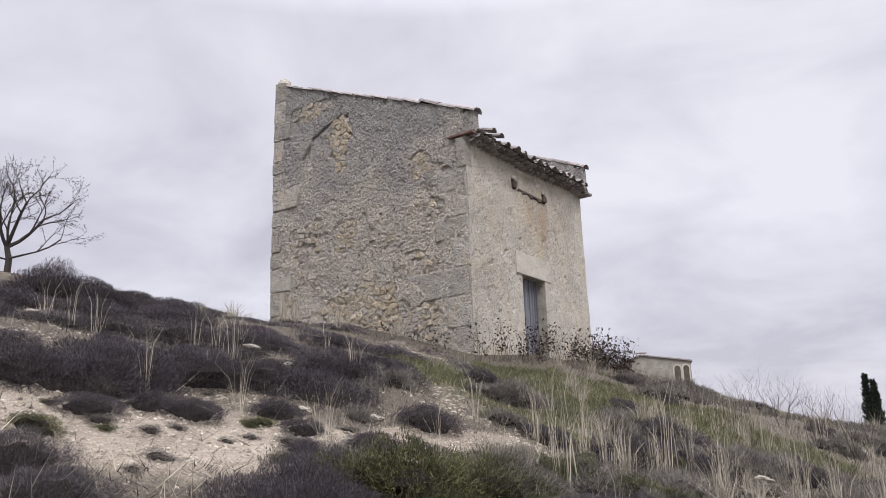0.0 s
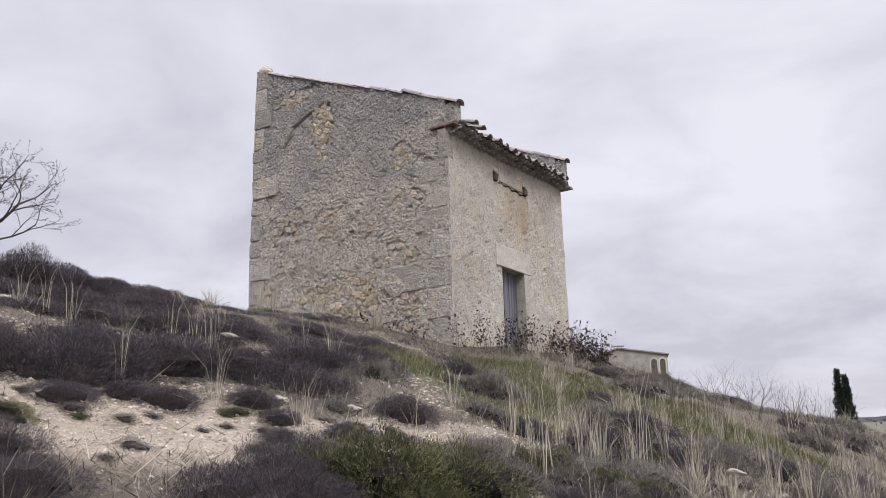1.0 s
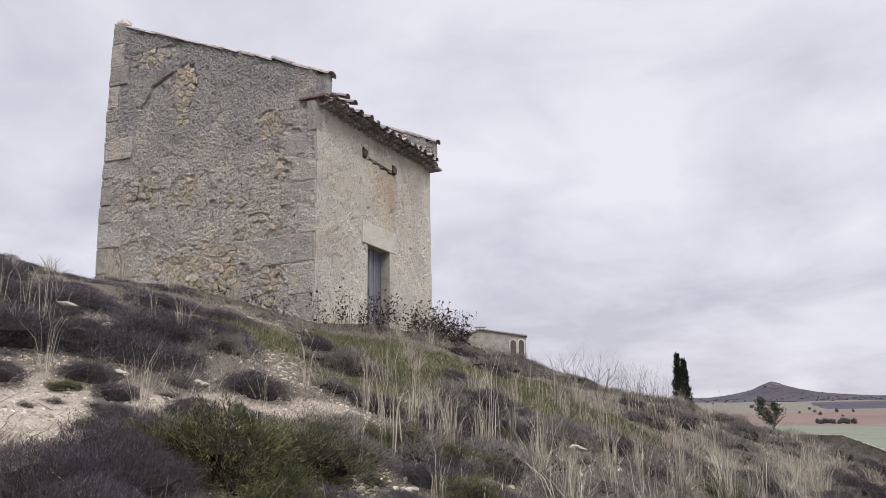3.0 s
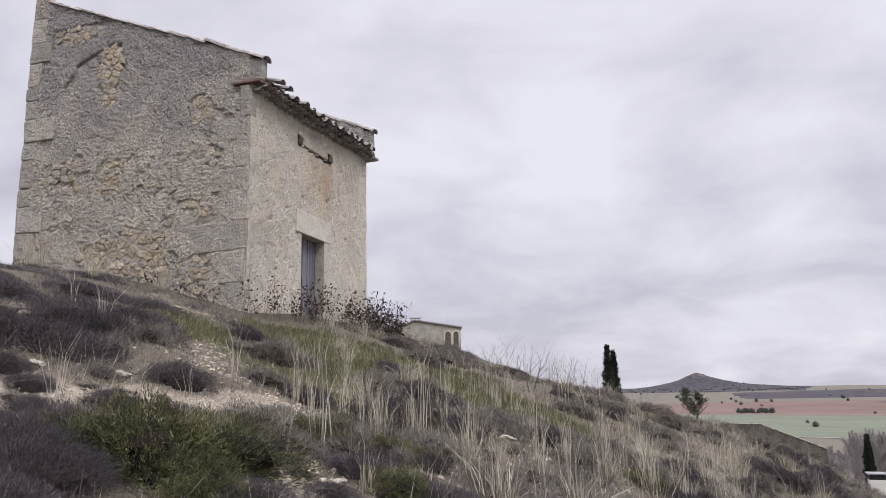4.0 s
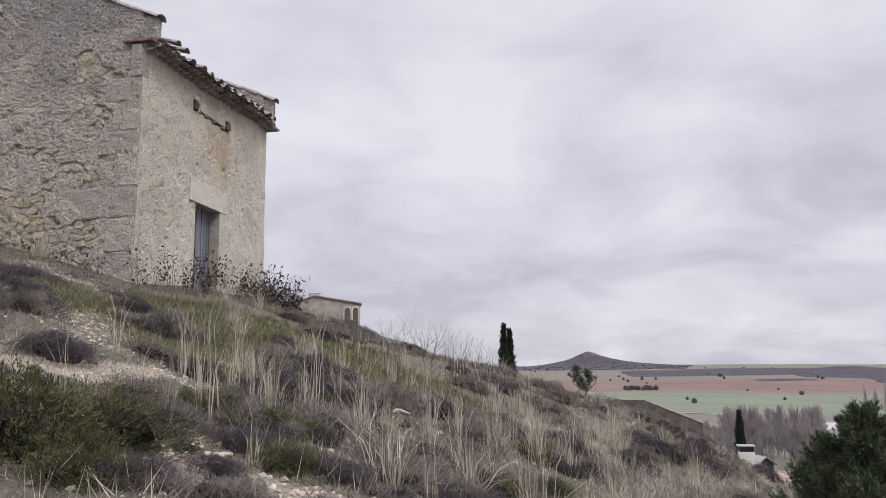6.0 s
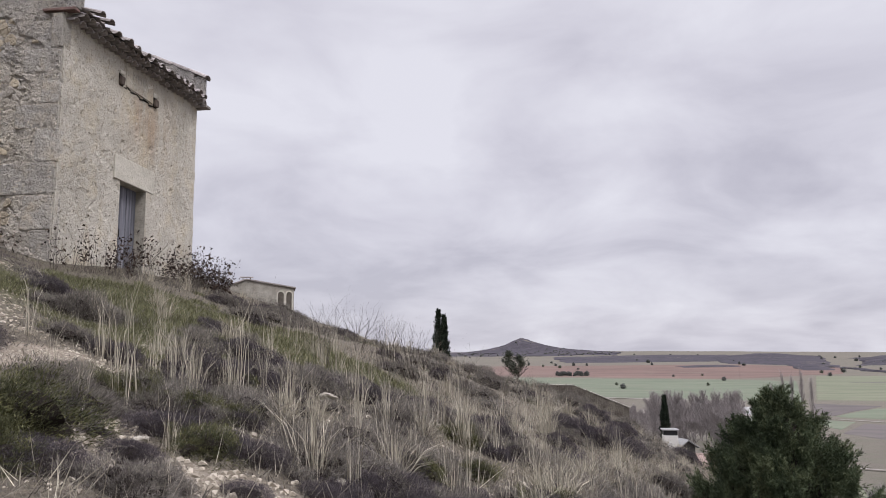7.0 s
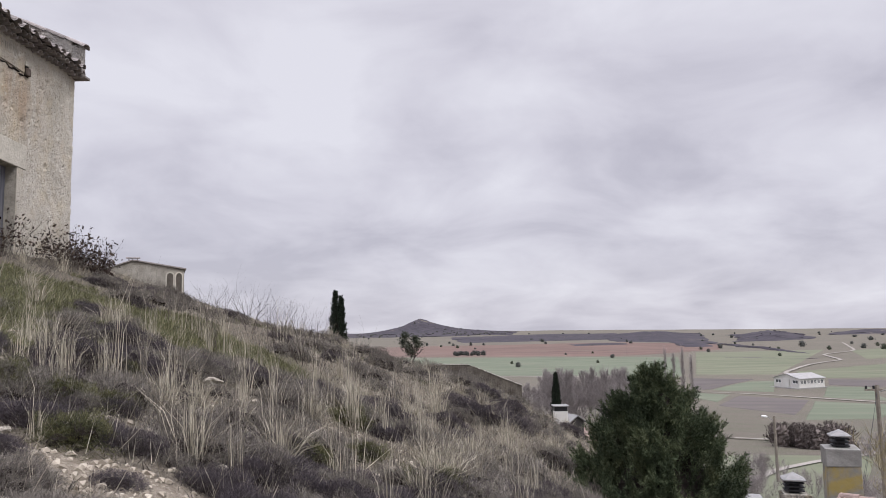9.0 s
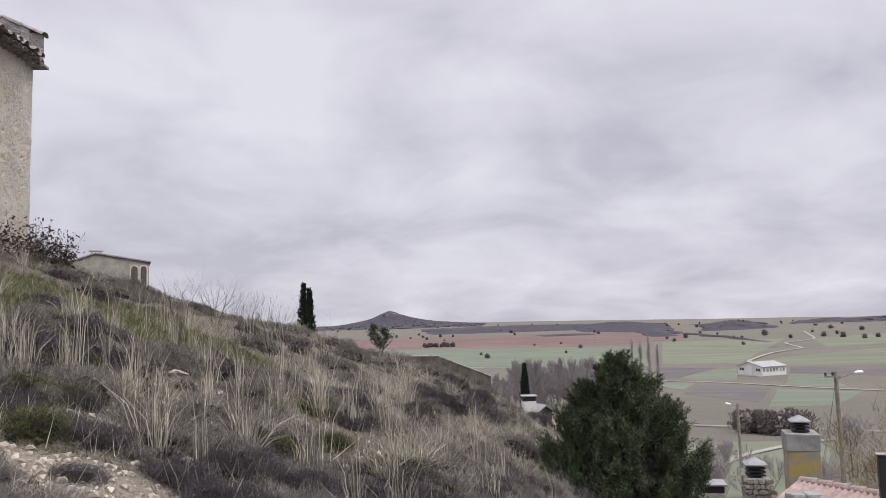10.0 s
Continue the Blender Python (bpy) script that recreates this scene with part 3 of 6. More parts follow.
# beam sockets above the door, with stub ends, a broken ledge between them and a date stone
for y in (1.76, 3.05):
    # A near-black block paints the shade inside each socket.
    part("beam_socket", box(bmesh.new(), (-0.02, y - 0.075, 3.78), (0.012, y + 0.065, 3.99), 0.01, 0.015), DARK, house)
    part("beam_stub", box(bmesh.new(), (-0.05, y - 0.075, 3.80), (0.055, y + 0.05, 3.95), 0.02, 0.012), BEAMWOOD, house)
    part("socket_stone", box(bmesh.new(), (-0.05, y - 0.09, 3.985), (0.035, y + 0.08, 4.08), 0.025, 0.015), LINTEL, house)
# Near-black bars paint the shade in the crack along the broken ledge.
bm = bmesh.new()
for k in range(16):
    y = 1.86 + k * 0.07
    z = 3.79 - 0.02 * (k > 7) + 0.02 * math.sin(k * 1.3) + rng.uniform(-0.012, 0.012)
    box(bm, (-0.03, y, z), (0.014 + rng.uniform(0, 0.006), y + 0.078, z + rng.uniform(0.008, 0.024)), 0.0, 0.006)
part("broken_ledge", bm, DARK, house)
stone = part("date_stone", box(bmesh.new(), (-0.05, 1.90, 3.83), (0.014, 2.95, 4.26), 0.02, 0.012), FRONT, house, "pale stone with four worn cut marks")
for k in range(4):
    bm = bmesh.new()
    y = 2.14 + 0.13 * k
    box(bm, (0.012, y, 4.03), (0.0185, y + 0.016, 4.19), 0.002)
    if k:
        box(bm, (0.012, y + 0.055, 4.03), (0.0185, y + 0.07, 4.19), 0.002)
    part("mark", bm, QUOIN, stone)
part("mark", box(bmesh.new(), (0.012, 2.08, 3.965), (0.0185, 2.66, 3.98), 0.002), QUOIN, stone)


# corner stones and bared rubble
def stone_mesh(seed, mat, n=8, depth=0.05):
    """a flat-faced irregular stone about 1 wide and 1 high, its face towards -y"""
    r = random.Random(seed)
    bm = bmesh.new()
    prof = []
    for k in range(n):
        a = 2 * math.pi * (k + r.uniform(-0.28, 0.28)) / n
        c, s = math.cos(a), math.sin(a)
        q = (abs(c) ** 6 + abs(s) ** 6) ** (-1 / 6)
        q *= r.uniform(0.74, 1.04) * 0.5
        prof.append((c * q, s * q))
    rings = [[bm.verts.new((x * k, y + r.uniform(-0.15, 0.15) * abs(y) * (k < 1), z * k)) for x, z in prof] for k, y in ((1.0, 1.6), (1.0, -0.55), (0.93, -0.95), (0.5, -1.0 + r.uniform(-0.15, 0.1)))]
    for a, b in zip(rings, rings[1:]):
        for k in range(n):
            bm.faces.new([a[k], a[(k + 1) % n], b[(k + 1) % n], b[k]])
    bm.faces.new(rings[-1])
    bm.faces.new(rings[0][::-1])
    bmesh.ops.recalc_face_normals(bm, faces=bm.faces)
    return shared("stone", bm, mat)


OCHRE_ME = [stone_mesh(k, RUBBLE) for k in range(8)]
GREY_ME = [stone_mesh(20 + k, RUBBLE_GREY) for k in range(8)]


def block(name, lo, hi, mat, parent):
    bm = box(bmesh.new(), lo, hi, 0.022, 0.016, rng)
    bmesh.ops.subdivide_edges(bm, edges=[e for e in bm.edges if e.calc_length() > 0.15], cuts=3, use_grid_fill=True)
    for v in bm.verts:
        v.co += Vector((0, 0.011, 0)) * noise.fractal(v.co * 6.0, 0.9, 2.0, 3) + Vector((0.008, 0, 0.012)) * noise.noise(v.co * 5.0)
    part(name, bm, mat, parent)


# joints of the corner stones, and how far each reaches along the side
for z0, z1, ln in ((-0.3, 0.3, 0.6), (0.3, 0.82, 0.36), (0.82, 1.37, 0.52), (1.37, 1.9, 1.44), (1.9, 2.45, 0.37), (2.45, 2.86, 0.72), (2.86, 3.38, 0.32), (3.38, 3.79, 0.66), (3.79, 4.38, 0.2)):
    block("corner_stone", (-ln, -0.018 + rng.uniform(-0.006, 0.006), z0 + 0.011), (-0.008 + rng.uniform(-0.006, 0.004), 0.19, z1 - 0.011), WORN_QUOIN, near_side)
for z0, z1, ln in ((0.6, 1.1, 0.5), (1.1, 1.55, 0.25), (1.55, 2.07, 0.45), (2.07, 2.6, 0.6), (2.6, 2.97, 0.33), (2.97, 3.56, 0.28), (3.56, 3.91, 0.36), (3.91, 4.4, 0.75), (4.4, 4.79, 0.26), (4.79, 5.09, 0.34), (5.09, 5.59, 0.28), (5.59, 6.03, 0.5), (6.03, 6.57, 0.35), (6.57, 7.02, 0.36)):
    block("corner_stone", (-L - 0.014, -0.018 + rng.uniform(-0.006, 0.006), z0 + 0.011), (-L + ln, 0.19, z1 - 0.011), WORN_QUOIN, near_side)


# stones in the bared patches: rubble fitted stone against stone, with open joints
def cell(p, others):
    """the polygon of points nearer to p than to the others"""
    poly = [p + Vector(q) for q in ((-0.17, -0.085), (0.17, -0.085), (0.17, 0.085), (-0.17, 0.085))]
    for o in others:
        n, c = o - p, (o + p) / 2
        out_ = []
        for a, b in zip(poly, poly[1:] + poly[:1]):
            da, db = (a - c).dot(n), (b - c).dot(n)
            if da <= 0:
                out_.append(a)
            if da * db < 0:
                out_.append(a.lerp(b, da / (da - db)))
        poly = out_
        if len(poly) < 3:
            return []
    return poly


def rubble_stone(poly, face, r):
    """verts and faces of one stone: its outline worn at the corners, its face towards -y"""
    c = sum(poly, Vector((0, 0))) / len(poly)
    soft = []
    for a, b in zip(poly, poly[1:] + poly[:1]):
        if (b - a).length > 0.02:
            soft += [a.lerp(b, 0.12), a.lerp(b, 0.88)] if (b - a).length > 0.06 else [a.lerp(b, 0.5)]
    n = len(soft)
    if n < 4:
        return None
    soft = [c + (q - c) * r.uniform(0.80, 1.02) for q in soft]
    tx, tz, v = r.uniform(-0.12, 0.12), r.uniform(-0.20, 0.08), []
    for k, y in ((1.0, face + 0.07), (1.0, face + 0.012), (0.9, face), (0.4, face - r.uniform(0.0, 0.006))):
        for q in soft:
            d = (q - c) * k
            v.append((c.x + d.x, y + (tx * d.x + tz * d.y + r.uniform(-0.003, 0.003)) * (k < 1.0 or y < face + 0.02), c.y + d.y))
    f = [(j * n + i, j * n + (i + 1) % n, (j + 1) * n + (i + 1) % n, (j + 1) * n + i) for j in range(3) for i in range(n)]
    return v, f + [tuple(range(3 * n, 4 * n))]


def stones(parent):
    r = random.Random(31)
    pts, z = [], 0.2
    while z < 6.5:
        step = r.uniform(0.07, 0.12)
        x = -L + 0.3 + r.uniform(0, 0.2)
        while x < -0.25:
            if r.random() < 0.86:
                pts.append(Vector((x + r.uniform(-0.05, 0.05), z + r.uniform(-0.03, 0.03))))
            x += r.uniform(0.08, 0.27)
        z += step
    grid = {}
    for p in pts:
        grid.setdefault((int(p.x / 0.4), int(p.y / 0.4)), []).append(p)
    done, rest = 0, {0: ([], []), 1: ([], [])}
    r.shuffle(pts)
    for p in pts:
        keep, tint = bared(p.x, p.y)
        if p.y > top_at(p.x) - 0.3 or p.y < height(p.x, -0.1) - 0.1 or (1.3 < p.y < 1.98 and p.x > -1.5) or (p.x > -0.75 and r.random() < 0.4) or r.random() > keep:
            continue
        near = [q for i in (-1, 0, 1) for j in (-1, 0, 1) for q in grid.get((int(p.x / 0.4) + i, int(p.y / 0.4) + j), ()) if q is not p]
        made = rubble_stone(cell(p, near), dent(p.x, p.y) - r.uniform(0.004, 0.034), r)
        if not made:
            continue
        mat = RUBBLE if r.random() < (0.85 if tint else 0.25) else RUBBLE_GREY
        if done < 290 and keep > 0.7:
            ob = new("stone", raw_mesh("stone", *made, mat))
            ob.parent = parent
            done += 1
        else:
            v, f = rest[0 if mat is RUBBLE else 1]
            f += [tuple(i + len(v) for i in q) for q in made[1]]
            v += made[0]
    for k, mat in ((0, RUBBLE), (1, RUBBLE_GREY)):
        ob = new("small_rubble", raw_mesh("small_rubble", *rest[k], mat))
        ob.parent = parent
        tagged(ob, kind="stuff")


stones(near_side)


# ---- plants ----
HEATHER = mat_leafy("heather_twigs", (0.030, 0.025, 0.030), (0.067, 0.056, 0.064), (0.17, 0.147, 0.15))
GREYHEATH = mat_leafy("grey_heath_twigs", (0.075, 0.066, 0.06), (0.175, 0.155, 0.138), (0.34, 0.31, 0.265))
MOSSY = mat_leafy("green_cushion_leaves", (0.022, 0.024, 0.014), (0.085, 0.086, 0.042), (0.29, 0.28, 0.12), clump=2.2)
STRAW = mat_leafy("dry_straw", (0.20, 0.178, 0.135), (0.39, 0.353, 0.278), (0.62, 0.57, 0.46))
GREENGRASS = mat_leafy("short_grass", (0.062, 0.066, 0.034), (0.135, 0.136, 0.068), (0.28, 0.262, 0.15))
LITTER = mat_leafy("dry_litter", (0.05, 0.044, 0.039), (0.125, 0.112, 0.095), (0.32, 0.29, 0.24))
TWIG = mat_leafy("bare_twigs", (0.045, 0.038, 0.034), (0.09, 0.077, 0.066), (0.17, 0.145, 0.12))
DEADLEAF = mat_leafy("dead_leaves", (0.022, 0.016, 0.014), (0.05, 0.035, 0.03), (0.10, 0.07, 0.05))
# Near-black: the shade deep inside shrubs, put into the core's colour.
INNER = mat_plain("shrub_inner_shade", (0.022, 0.018, 0.016), 0.95, 0.05)
BARK = mat_plain("grey_bark", (0.055, 0.046, 0.042), 0.9, 0.1)
JUNIPER = mat_leafy("juniper_needles", (0.014, 0.020, 0.013), (0.075, 0.094, 0.053), (0.21, 0.23, 0.125), 0.85, 0.04, 3.2)
CYPRESS = mat_leafy("cypress_needles", (0.012, 0.018, 0.013), (0.026, 0.036, 0.024), (0.05, 0.064, 0.04))
PEBBLE = mat_leafy("limestone_pebbles", (0.20, 0.172, 0.135), (0.40, 0.355, 0.285), (0.58, 0.525, 0.435), 0.9)
ROCK = mat_stone("limestone_rock", (0.22, 0.20, 0.165), (0.34, 0.31, 0.26), (0.45, 0.42, 0.36), 7.0)


def blades(base, tip, width, bend=None):
    """thin blades from base to tip points (n x 3), each two triangles-long strips that bend at the middle"""
    n = len(base)
    d = tip - base
    side = np.cross(d, np.random.normal(size=(n, 3)))
    side /= np.linalg.norm(side, axis=1)[:, None] + 1e-9
    w = np.asarray(width).reshape(-1, 1) * 0.5
    mid_ = base + d * 0.55 + (bend if bend is not None else 0)
    v = np.empty((n, 5, 3))
    v[:, 0], v[:, 1] = base - side * w, base + side * w
    v[:, 2], v[:, 3] = mid_ + side * w * 0.8, mid_ - side * w * 0.8
    v[:, 4] = tip
    idx = np.arange(n)[:, None] * 5
    return v.reshape(-1, 3), [tuple(q) for q in (idx + np.array([0, 1, 2, 3])).tolist()] + [tuple(q) for q in (idx + np.array([3, 2, 4])).tolist()]


def blades_one(base, tip, width):
    """single-triangle blades, for the small ones"""
    n = len(base)
    d = tip - base
    side = np.cross(d, np.random.normal(size=(n, 3)))
    side /= np.linalg.norm(side, axis=1)[:, None] + 1e-9
    w = np.asarray(width).reshape(-1, 1) * 0.5
    v = np.stack([base - side * w, base + side * w, tip], 1)
    idx = np.arange(n)[:, None] * 3
    return v.reshape(-1, 3), [tuple(q) for q in (idx + np.array([0, 1, 2])).tolist()]


def merge(*sets):
    vs, fs, o = [], [], 0
    for v, f in sets:
        vs.append(np.asarray(v))
        fs += [tuple(i + o for i in q) for q in f]
        o += len(v)
    return np.concatenate(vs).tolist(), fs


def dome_points(n, lump, seed):
    """points on a lumpy dome of radius 1, with the way out of it"""
    a = np.random.uniform(0, 2 * math.pi, n)
    u = np.random.uniform(0.0, 1.0, n) ** 0.8
    s = np.sqrt(1 - u * u)
    d = np.stack([s * np.cos(a), s * np.sin(a), u], 1)
    r = np.array([1 + lump * noise.fractal((q[0] * 1.7 + seed, q[1] * 1.7, q[2] * 1.7), 0.9, 2.0, 3) for q in d])
    return d * r[:, None], d


def shrub_mesh(name, mat, seed, n=3600, length=0.2, wide=0.02, lump=0.32, up=0.7):
    """a cushion of fine twigs about 1 in radius and 0.75 high"""
    p, d = dome_points(n, lump, seed)
    p = p * np.array([1, 1, 0.75])
    out_ = d * 0.7 + np.array([0, 0, up]) + np.random.normal(scale=0.38, size=(n, 3))
    out_ /= np.linalg.norm(out_, axis=1)[:, None]
    ln = length * np.random.uniform(0.5, 1.35, n)[:, None]
    base = p * np.random.uniform(0.72, 1.0, n)[:, None] - out_ * ln * 0.5
    v, f = blades_one(base, base + out_ * ln, wide * np.random.uniform(0.6, 1.4, n))
    # inner mass of the cushion, near-black to paint the shade among its twigs
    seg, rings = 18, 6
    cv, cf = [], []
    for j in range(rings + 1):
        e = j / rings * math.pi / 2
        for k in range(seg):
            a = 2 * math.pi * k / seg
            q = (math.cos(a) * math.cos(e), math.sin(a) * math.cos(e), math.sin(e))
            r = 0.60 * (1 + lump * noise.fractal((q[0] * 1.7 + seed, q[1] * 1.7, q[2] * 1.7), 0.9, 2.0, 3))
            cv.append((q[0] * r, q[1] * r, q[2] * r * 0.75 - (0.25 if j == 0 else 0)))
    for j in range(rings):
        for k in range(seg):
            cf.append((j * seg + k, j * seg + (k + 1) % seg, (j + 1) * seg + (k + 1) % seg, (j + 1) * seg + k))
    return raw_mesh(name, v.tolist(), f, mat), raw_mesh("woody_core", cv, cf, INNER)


def tuft_mesh(seed, mat, n=110, h=0.55, spread=0.5, wide=0.0048):
    np.random.seed(seed)
    a = np.random.uniform(0, 2 * math.pi, n)
    r = np.random.uniform(0, 0.09, n)
    base = np.stack([r * np.cos(a), r * np.sin(a), np.full(n, -0.05)], 1)
    lean = np.abs(np.random.normal(scale=spread, size=n))
    hh = h * np.random.uniform(0.4, 1.15, n)
    a2 = a + np.random.normal(scale=0.7, size=n)
    tip = base + np.stack([np.cos(a2) * np.sin(lean) * hh, np.sin(a2) * np.sin(lean) * hh, np.cos(lean) * hh * 0.95], 1)
    bend = np.stack([-np.cos(a2) * hh * 0.07, -np.sin(a2) * hh * 0.07, hh * 0.10], 1)
    v, f = blades(base, tip, wide * np.random.uniform(0.6, 1.3, n), bend)
    return raw_mesh("dry_grass_tuft", v.tolist(), f, mat)


def tubes(segments, sides=5):
    """tapered limbs: a list of (start, end, radius, radius)"""
    v, f = [], []
    for a, b, ra, rb in segments:
        d = (b - a).normalized()
        s = d.cross(Vector((0.31, 0.87, 0.39))).normalized()
        t = d.cross(s)
        o = len(v)
        for c, r in ((a, ra), (b, rb)):
            for k in range(sides):
                q = 2 * math.pi * k / sides
                v.append(c + s * (r * math.cos(q)) + t * (r * math.sin(q)))
        for k in range(sides):
            f.append((o + k, o + (k + 1) % sides, o + sides + (k + 1) % sides, o + sides + k))
    return v, f


def limbs(r, start, way, length, radius, depth, out_, bendy=0.25, split=(2, 4), up=0.1):
    """a limb in bent pieces that forks into thinner ones"""
    p, d = start, way.normalized()
    n = 4 if depth > 1 else 3
    for k in range(n):
        d = (d + Vector((r.gauss(0, bendy), r.gauss(0, bendy), r.gauss(0, bendy) + up))).normalized()
        q = p + d * (length / n)
        ra, rb = radius * (1 - 0.45 * k / n), radius * (1 - 0.45 * (k + 1) / n)
        out_.append((p, q, ra, rb))
        if depth > 0 and k > 0:
            for _ in range(1 if k < n - 1 else r.randint(*split)):
                axis = Vector((r.gauss(0, 1), r.gauss(0, 1), r.gauss(0, 0.6)))
                w = (d + axis.normalized() * r.uniform(0.5, 1.0)).normalized()
                limbs(r, q, w, length * r.uniform(0.5, 0.72), rb * 0.62, depth - 1, out_, bendy, split, up)
        p = q


def plant(name, me, x, y, s, label, category, group="", turn=None, sink=0.0, sz=None):
    me, core = me if isinstance(me, tuple) else (me, None)
    ob = new(name, me)
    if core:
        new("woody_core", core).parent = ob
    ob.location = (x, y, height(x, y) - sink)
    spin = Matrix.Rotation(rng.uniform(0, 6.28) if turn is None else turn, 3, "Z")
    lie = Vector((0.339, -0.054, 1)).to_track_quat("Z", "Y").to_matrix() if core else Matrix.Identity(3)
    ob.rotation_euler = (lie @ spin).to_euler()
    ob.scale = (s, s, sz if sz else s) if not isinstance(s, tuple) else s
    return tagged(ob, label, category, group)


np.random.seed(5)
HEATH_ME = [shrub_mesh("heather_shrub", HEATHER, k * 3.1, 11000, 0.09, 0.0075) for k in range(4)]
FINE_HEATH_ME = [shrub_mesh("heather_shrub", HEATHER, 9 + k * 3.1, 20000, 0.075, 0.0055) for k in range(3)]
GREY_HEATH_ME = [shrub_mesh("heath_shrub", GREYHEATH, 30 + k * 3.1, 7500, 0.16, 0.0085, 0.6, 0.45) for k in range(4)]
MOSS_ME = [shrub_mesh("green_shrub", MOSSY, 60 + k * 3.1, 13000, 0.075, 0.012, 0.75, 0.25) for k in range(3)]

HEATH_TAG = ("low dark purple-brown heather cushion on stony soil", "shrub", "heather cushions")
GREY_TAG = ("small grey-brown dry heath tuft on the slope", "shrub", "dry heath tufts")
MOSS_TAG = ("low cushion shrub with dark green and yellow-green tips", "shrub", "green cushions")

# the cushions that stand out: place, radius, height
for x, y, r, h in (
    (2.75, -8.95, 0.40, 0.26), (1.8, -7.95, 0.30, 0.16), (1.95, -7.2, 0.32, 0.2), (1.0, -8.0, 0.5, 0.36), (1.1, -7.3, 0.62, 0.38),
    (1.05, -6.5, 0.6, 0.36), (1.25, -5.85, 0.5, 0.34), (1.35, -4.9, 0.62, 0.38), (1.4, -4.2, 0.58, 0.36), (3.95, -8.15, 0.46, 0.32), (3.75, -7.7, 0.44, 0.32),
    (3.6, -7.25, 0.42, 0.3), (4.3, -8.3, 0.4, 0.25), (3.3, -9.0, 0.35, 0.2), (4.0, -7.8, 0.42, 0.3), (2.95, -6.9, 0.2, 0.14), (3.15, -6.45, 0.24, 0.18), (2.6, -6.6, 0.22, 0.16), (2.2, -6.5, 0.25, 0.2), (3.4, -6.0, 0.22, 0.15), (4.2, -3.7, 0.5, 0.30), (4.35, -3.2, 0.45, 0.28), (2.9, -5.35, 0.34, 0.26), (-4.4, -5.1, 0.8, 0.85), (-3.4, -4.9, 0.5, 0.6), (-3.3, -4.4, 0.5, 0.3), (-2.9, -3.9, 0.5, 0.3),
    (-0.5, -5.4, 0.7, 0.34), (-0.2, -4.6, 0.7, 0.3), (-0.4, -3.0, 0.65, 0.22), (0.3, -2.6, 0.55, 0.2), (4.0, -2.0, 0.55, 0.3), (2.9, -0.6, 0.4, 0.2), (6.8, -1.6, 0.5, 0.36), (7.9, 0.8, 0.5, 0.4), (8.6, 1.5, 0.55, 0.42), (5.0, -6.55, 0.22, 0.15), (5.5, -5.9, 0.26, 0.18), (4.85, -5.9, 0.25, 0.18), (6.0, -6.1, 0.22, 0.16), (6.15, -5.5, 0.28, 0.2), (5.7, -6.6, 0.2, 0.12)):
    plant("heather_shrub", rng.choice(FINE_HEATH_ME), x, y, r, *HEATH_TAG, sink=0.03, sz=h / 0.95)
for x, y, r, h in ((4.05, -7.05, 0.55, 0.44), (4.32, -6.75, 0.45, 0.36), (3.85, -7.25, 0.4, 0.36), (4.5, -7.15, 0.32, 0.24), (4.6, -7.3, 0.3, 0.2), (4.72, -5.2, 0.3, 0.2), (4.95, -4.95, 0.25, 0.16), (4.2, -5.5, 0.25, 0.16), (4.5, -3.6, 0.22, 0.16), (4.35, -5.3, 0.3, 0.2), (6.35, -4.5, 0.3, 0.2), (6.8, -3.8, 0.25, 0.18), (6.6, -2.9, 0.3, 0.2), (5.2, -6.05, 0.28, 0.2), (2.1, -8.5, 0.2, 0.12), (7.4, -4.4, 0.35, 0.25)):
    plant("green_shrub", rng.choice(MOSS_ME), x, y, r, *MOSS_TAG, sink=0.04, sz=h / 0.9)


def in_house(x, y, gap=0.25):
    return -L - gap < x < gap and -gap < y < W + gap


def bare_here(x, y):
    for cx, cy, ux, uy, ra, rb in ((2.45, -7.8, 0.45, 0.89, 2.1, 0.75), (5.35, -6.6, 1.0, 0.1, 1.0, 0.28), (3.2, -5.5, 0.4, 0.92, 0.8, 0.25), (4.65, -6.9, 0.7, 0.7, 0.35, 0.2)):
        dx, dy = x - cx, y - cy
        if ((dx * ux + dy * uy) / ra) ** 2 + ((dx * uy - dy * ux) / rb) ** 2 < 1.0 + 0.7 * fbm(x, y, 1.3):
            return True
    return x < 5.0 and fbm(x + 20, y, 0.75) > 0.42


def green_here(x, y):
    return (0.10 * (x - 3.2) ** 2 + 0.10 * (y + 1.2) ** 2 + 1.0 * fbm(x, y, 0.9)) < 0.6


def lawn(x, y):
    """the grassy stretch before the door, and the cushions that no straw grows through"""
    return green_here(x, y) or math.hypot(x - 4.1, y + 7.0) < 0.8


count = 0
while count < 120:
    x, y = rng.uniform(-6.5, 2.6), rng.uniform(-8.8, -0.5)
    if in_house(x, y, 0.5) or bare_here(x, y) or green_here(x, y) or rng.random() < smooth01((x + y * 0.25 - 0.4) / 1.2) or math.hypot(x - 7.1, y + 10.9) < 3.6:
        continue
    r = rng.uniform(0.25, 0.62)
    plant("heather_shrub", rng.choice(HEATH_ME), x, y, r, *HEATH_TAG, sink=0.06, sz=r * rng.uniform(0.4, 0.65) * (0.5 if y > -3.6 and x > -4.0 else 1.0))
    count += 1
count = 0
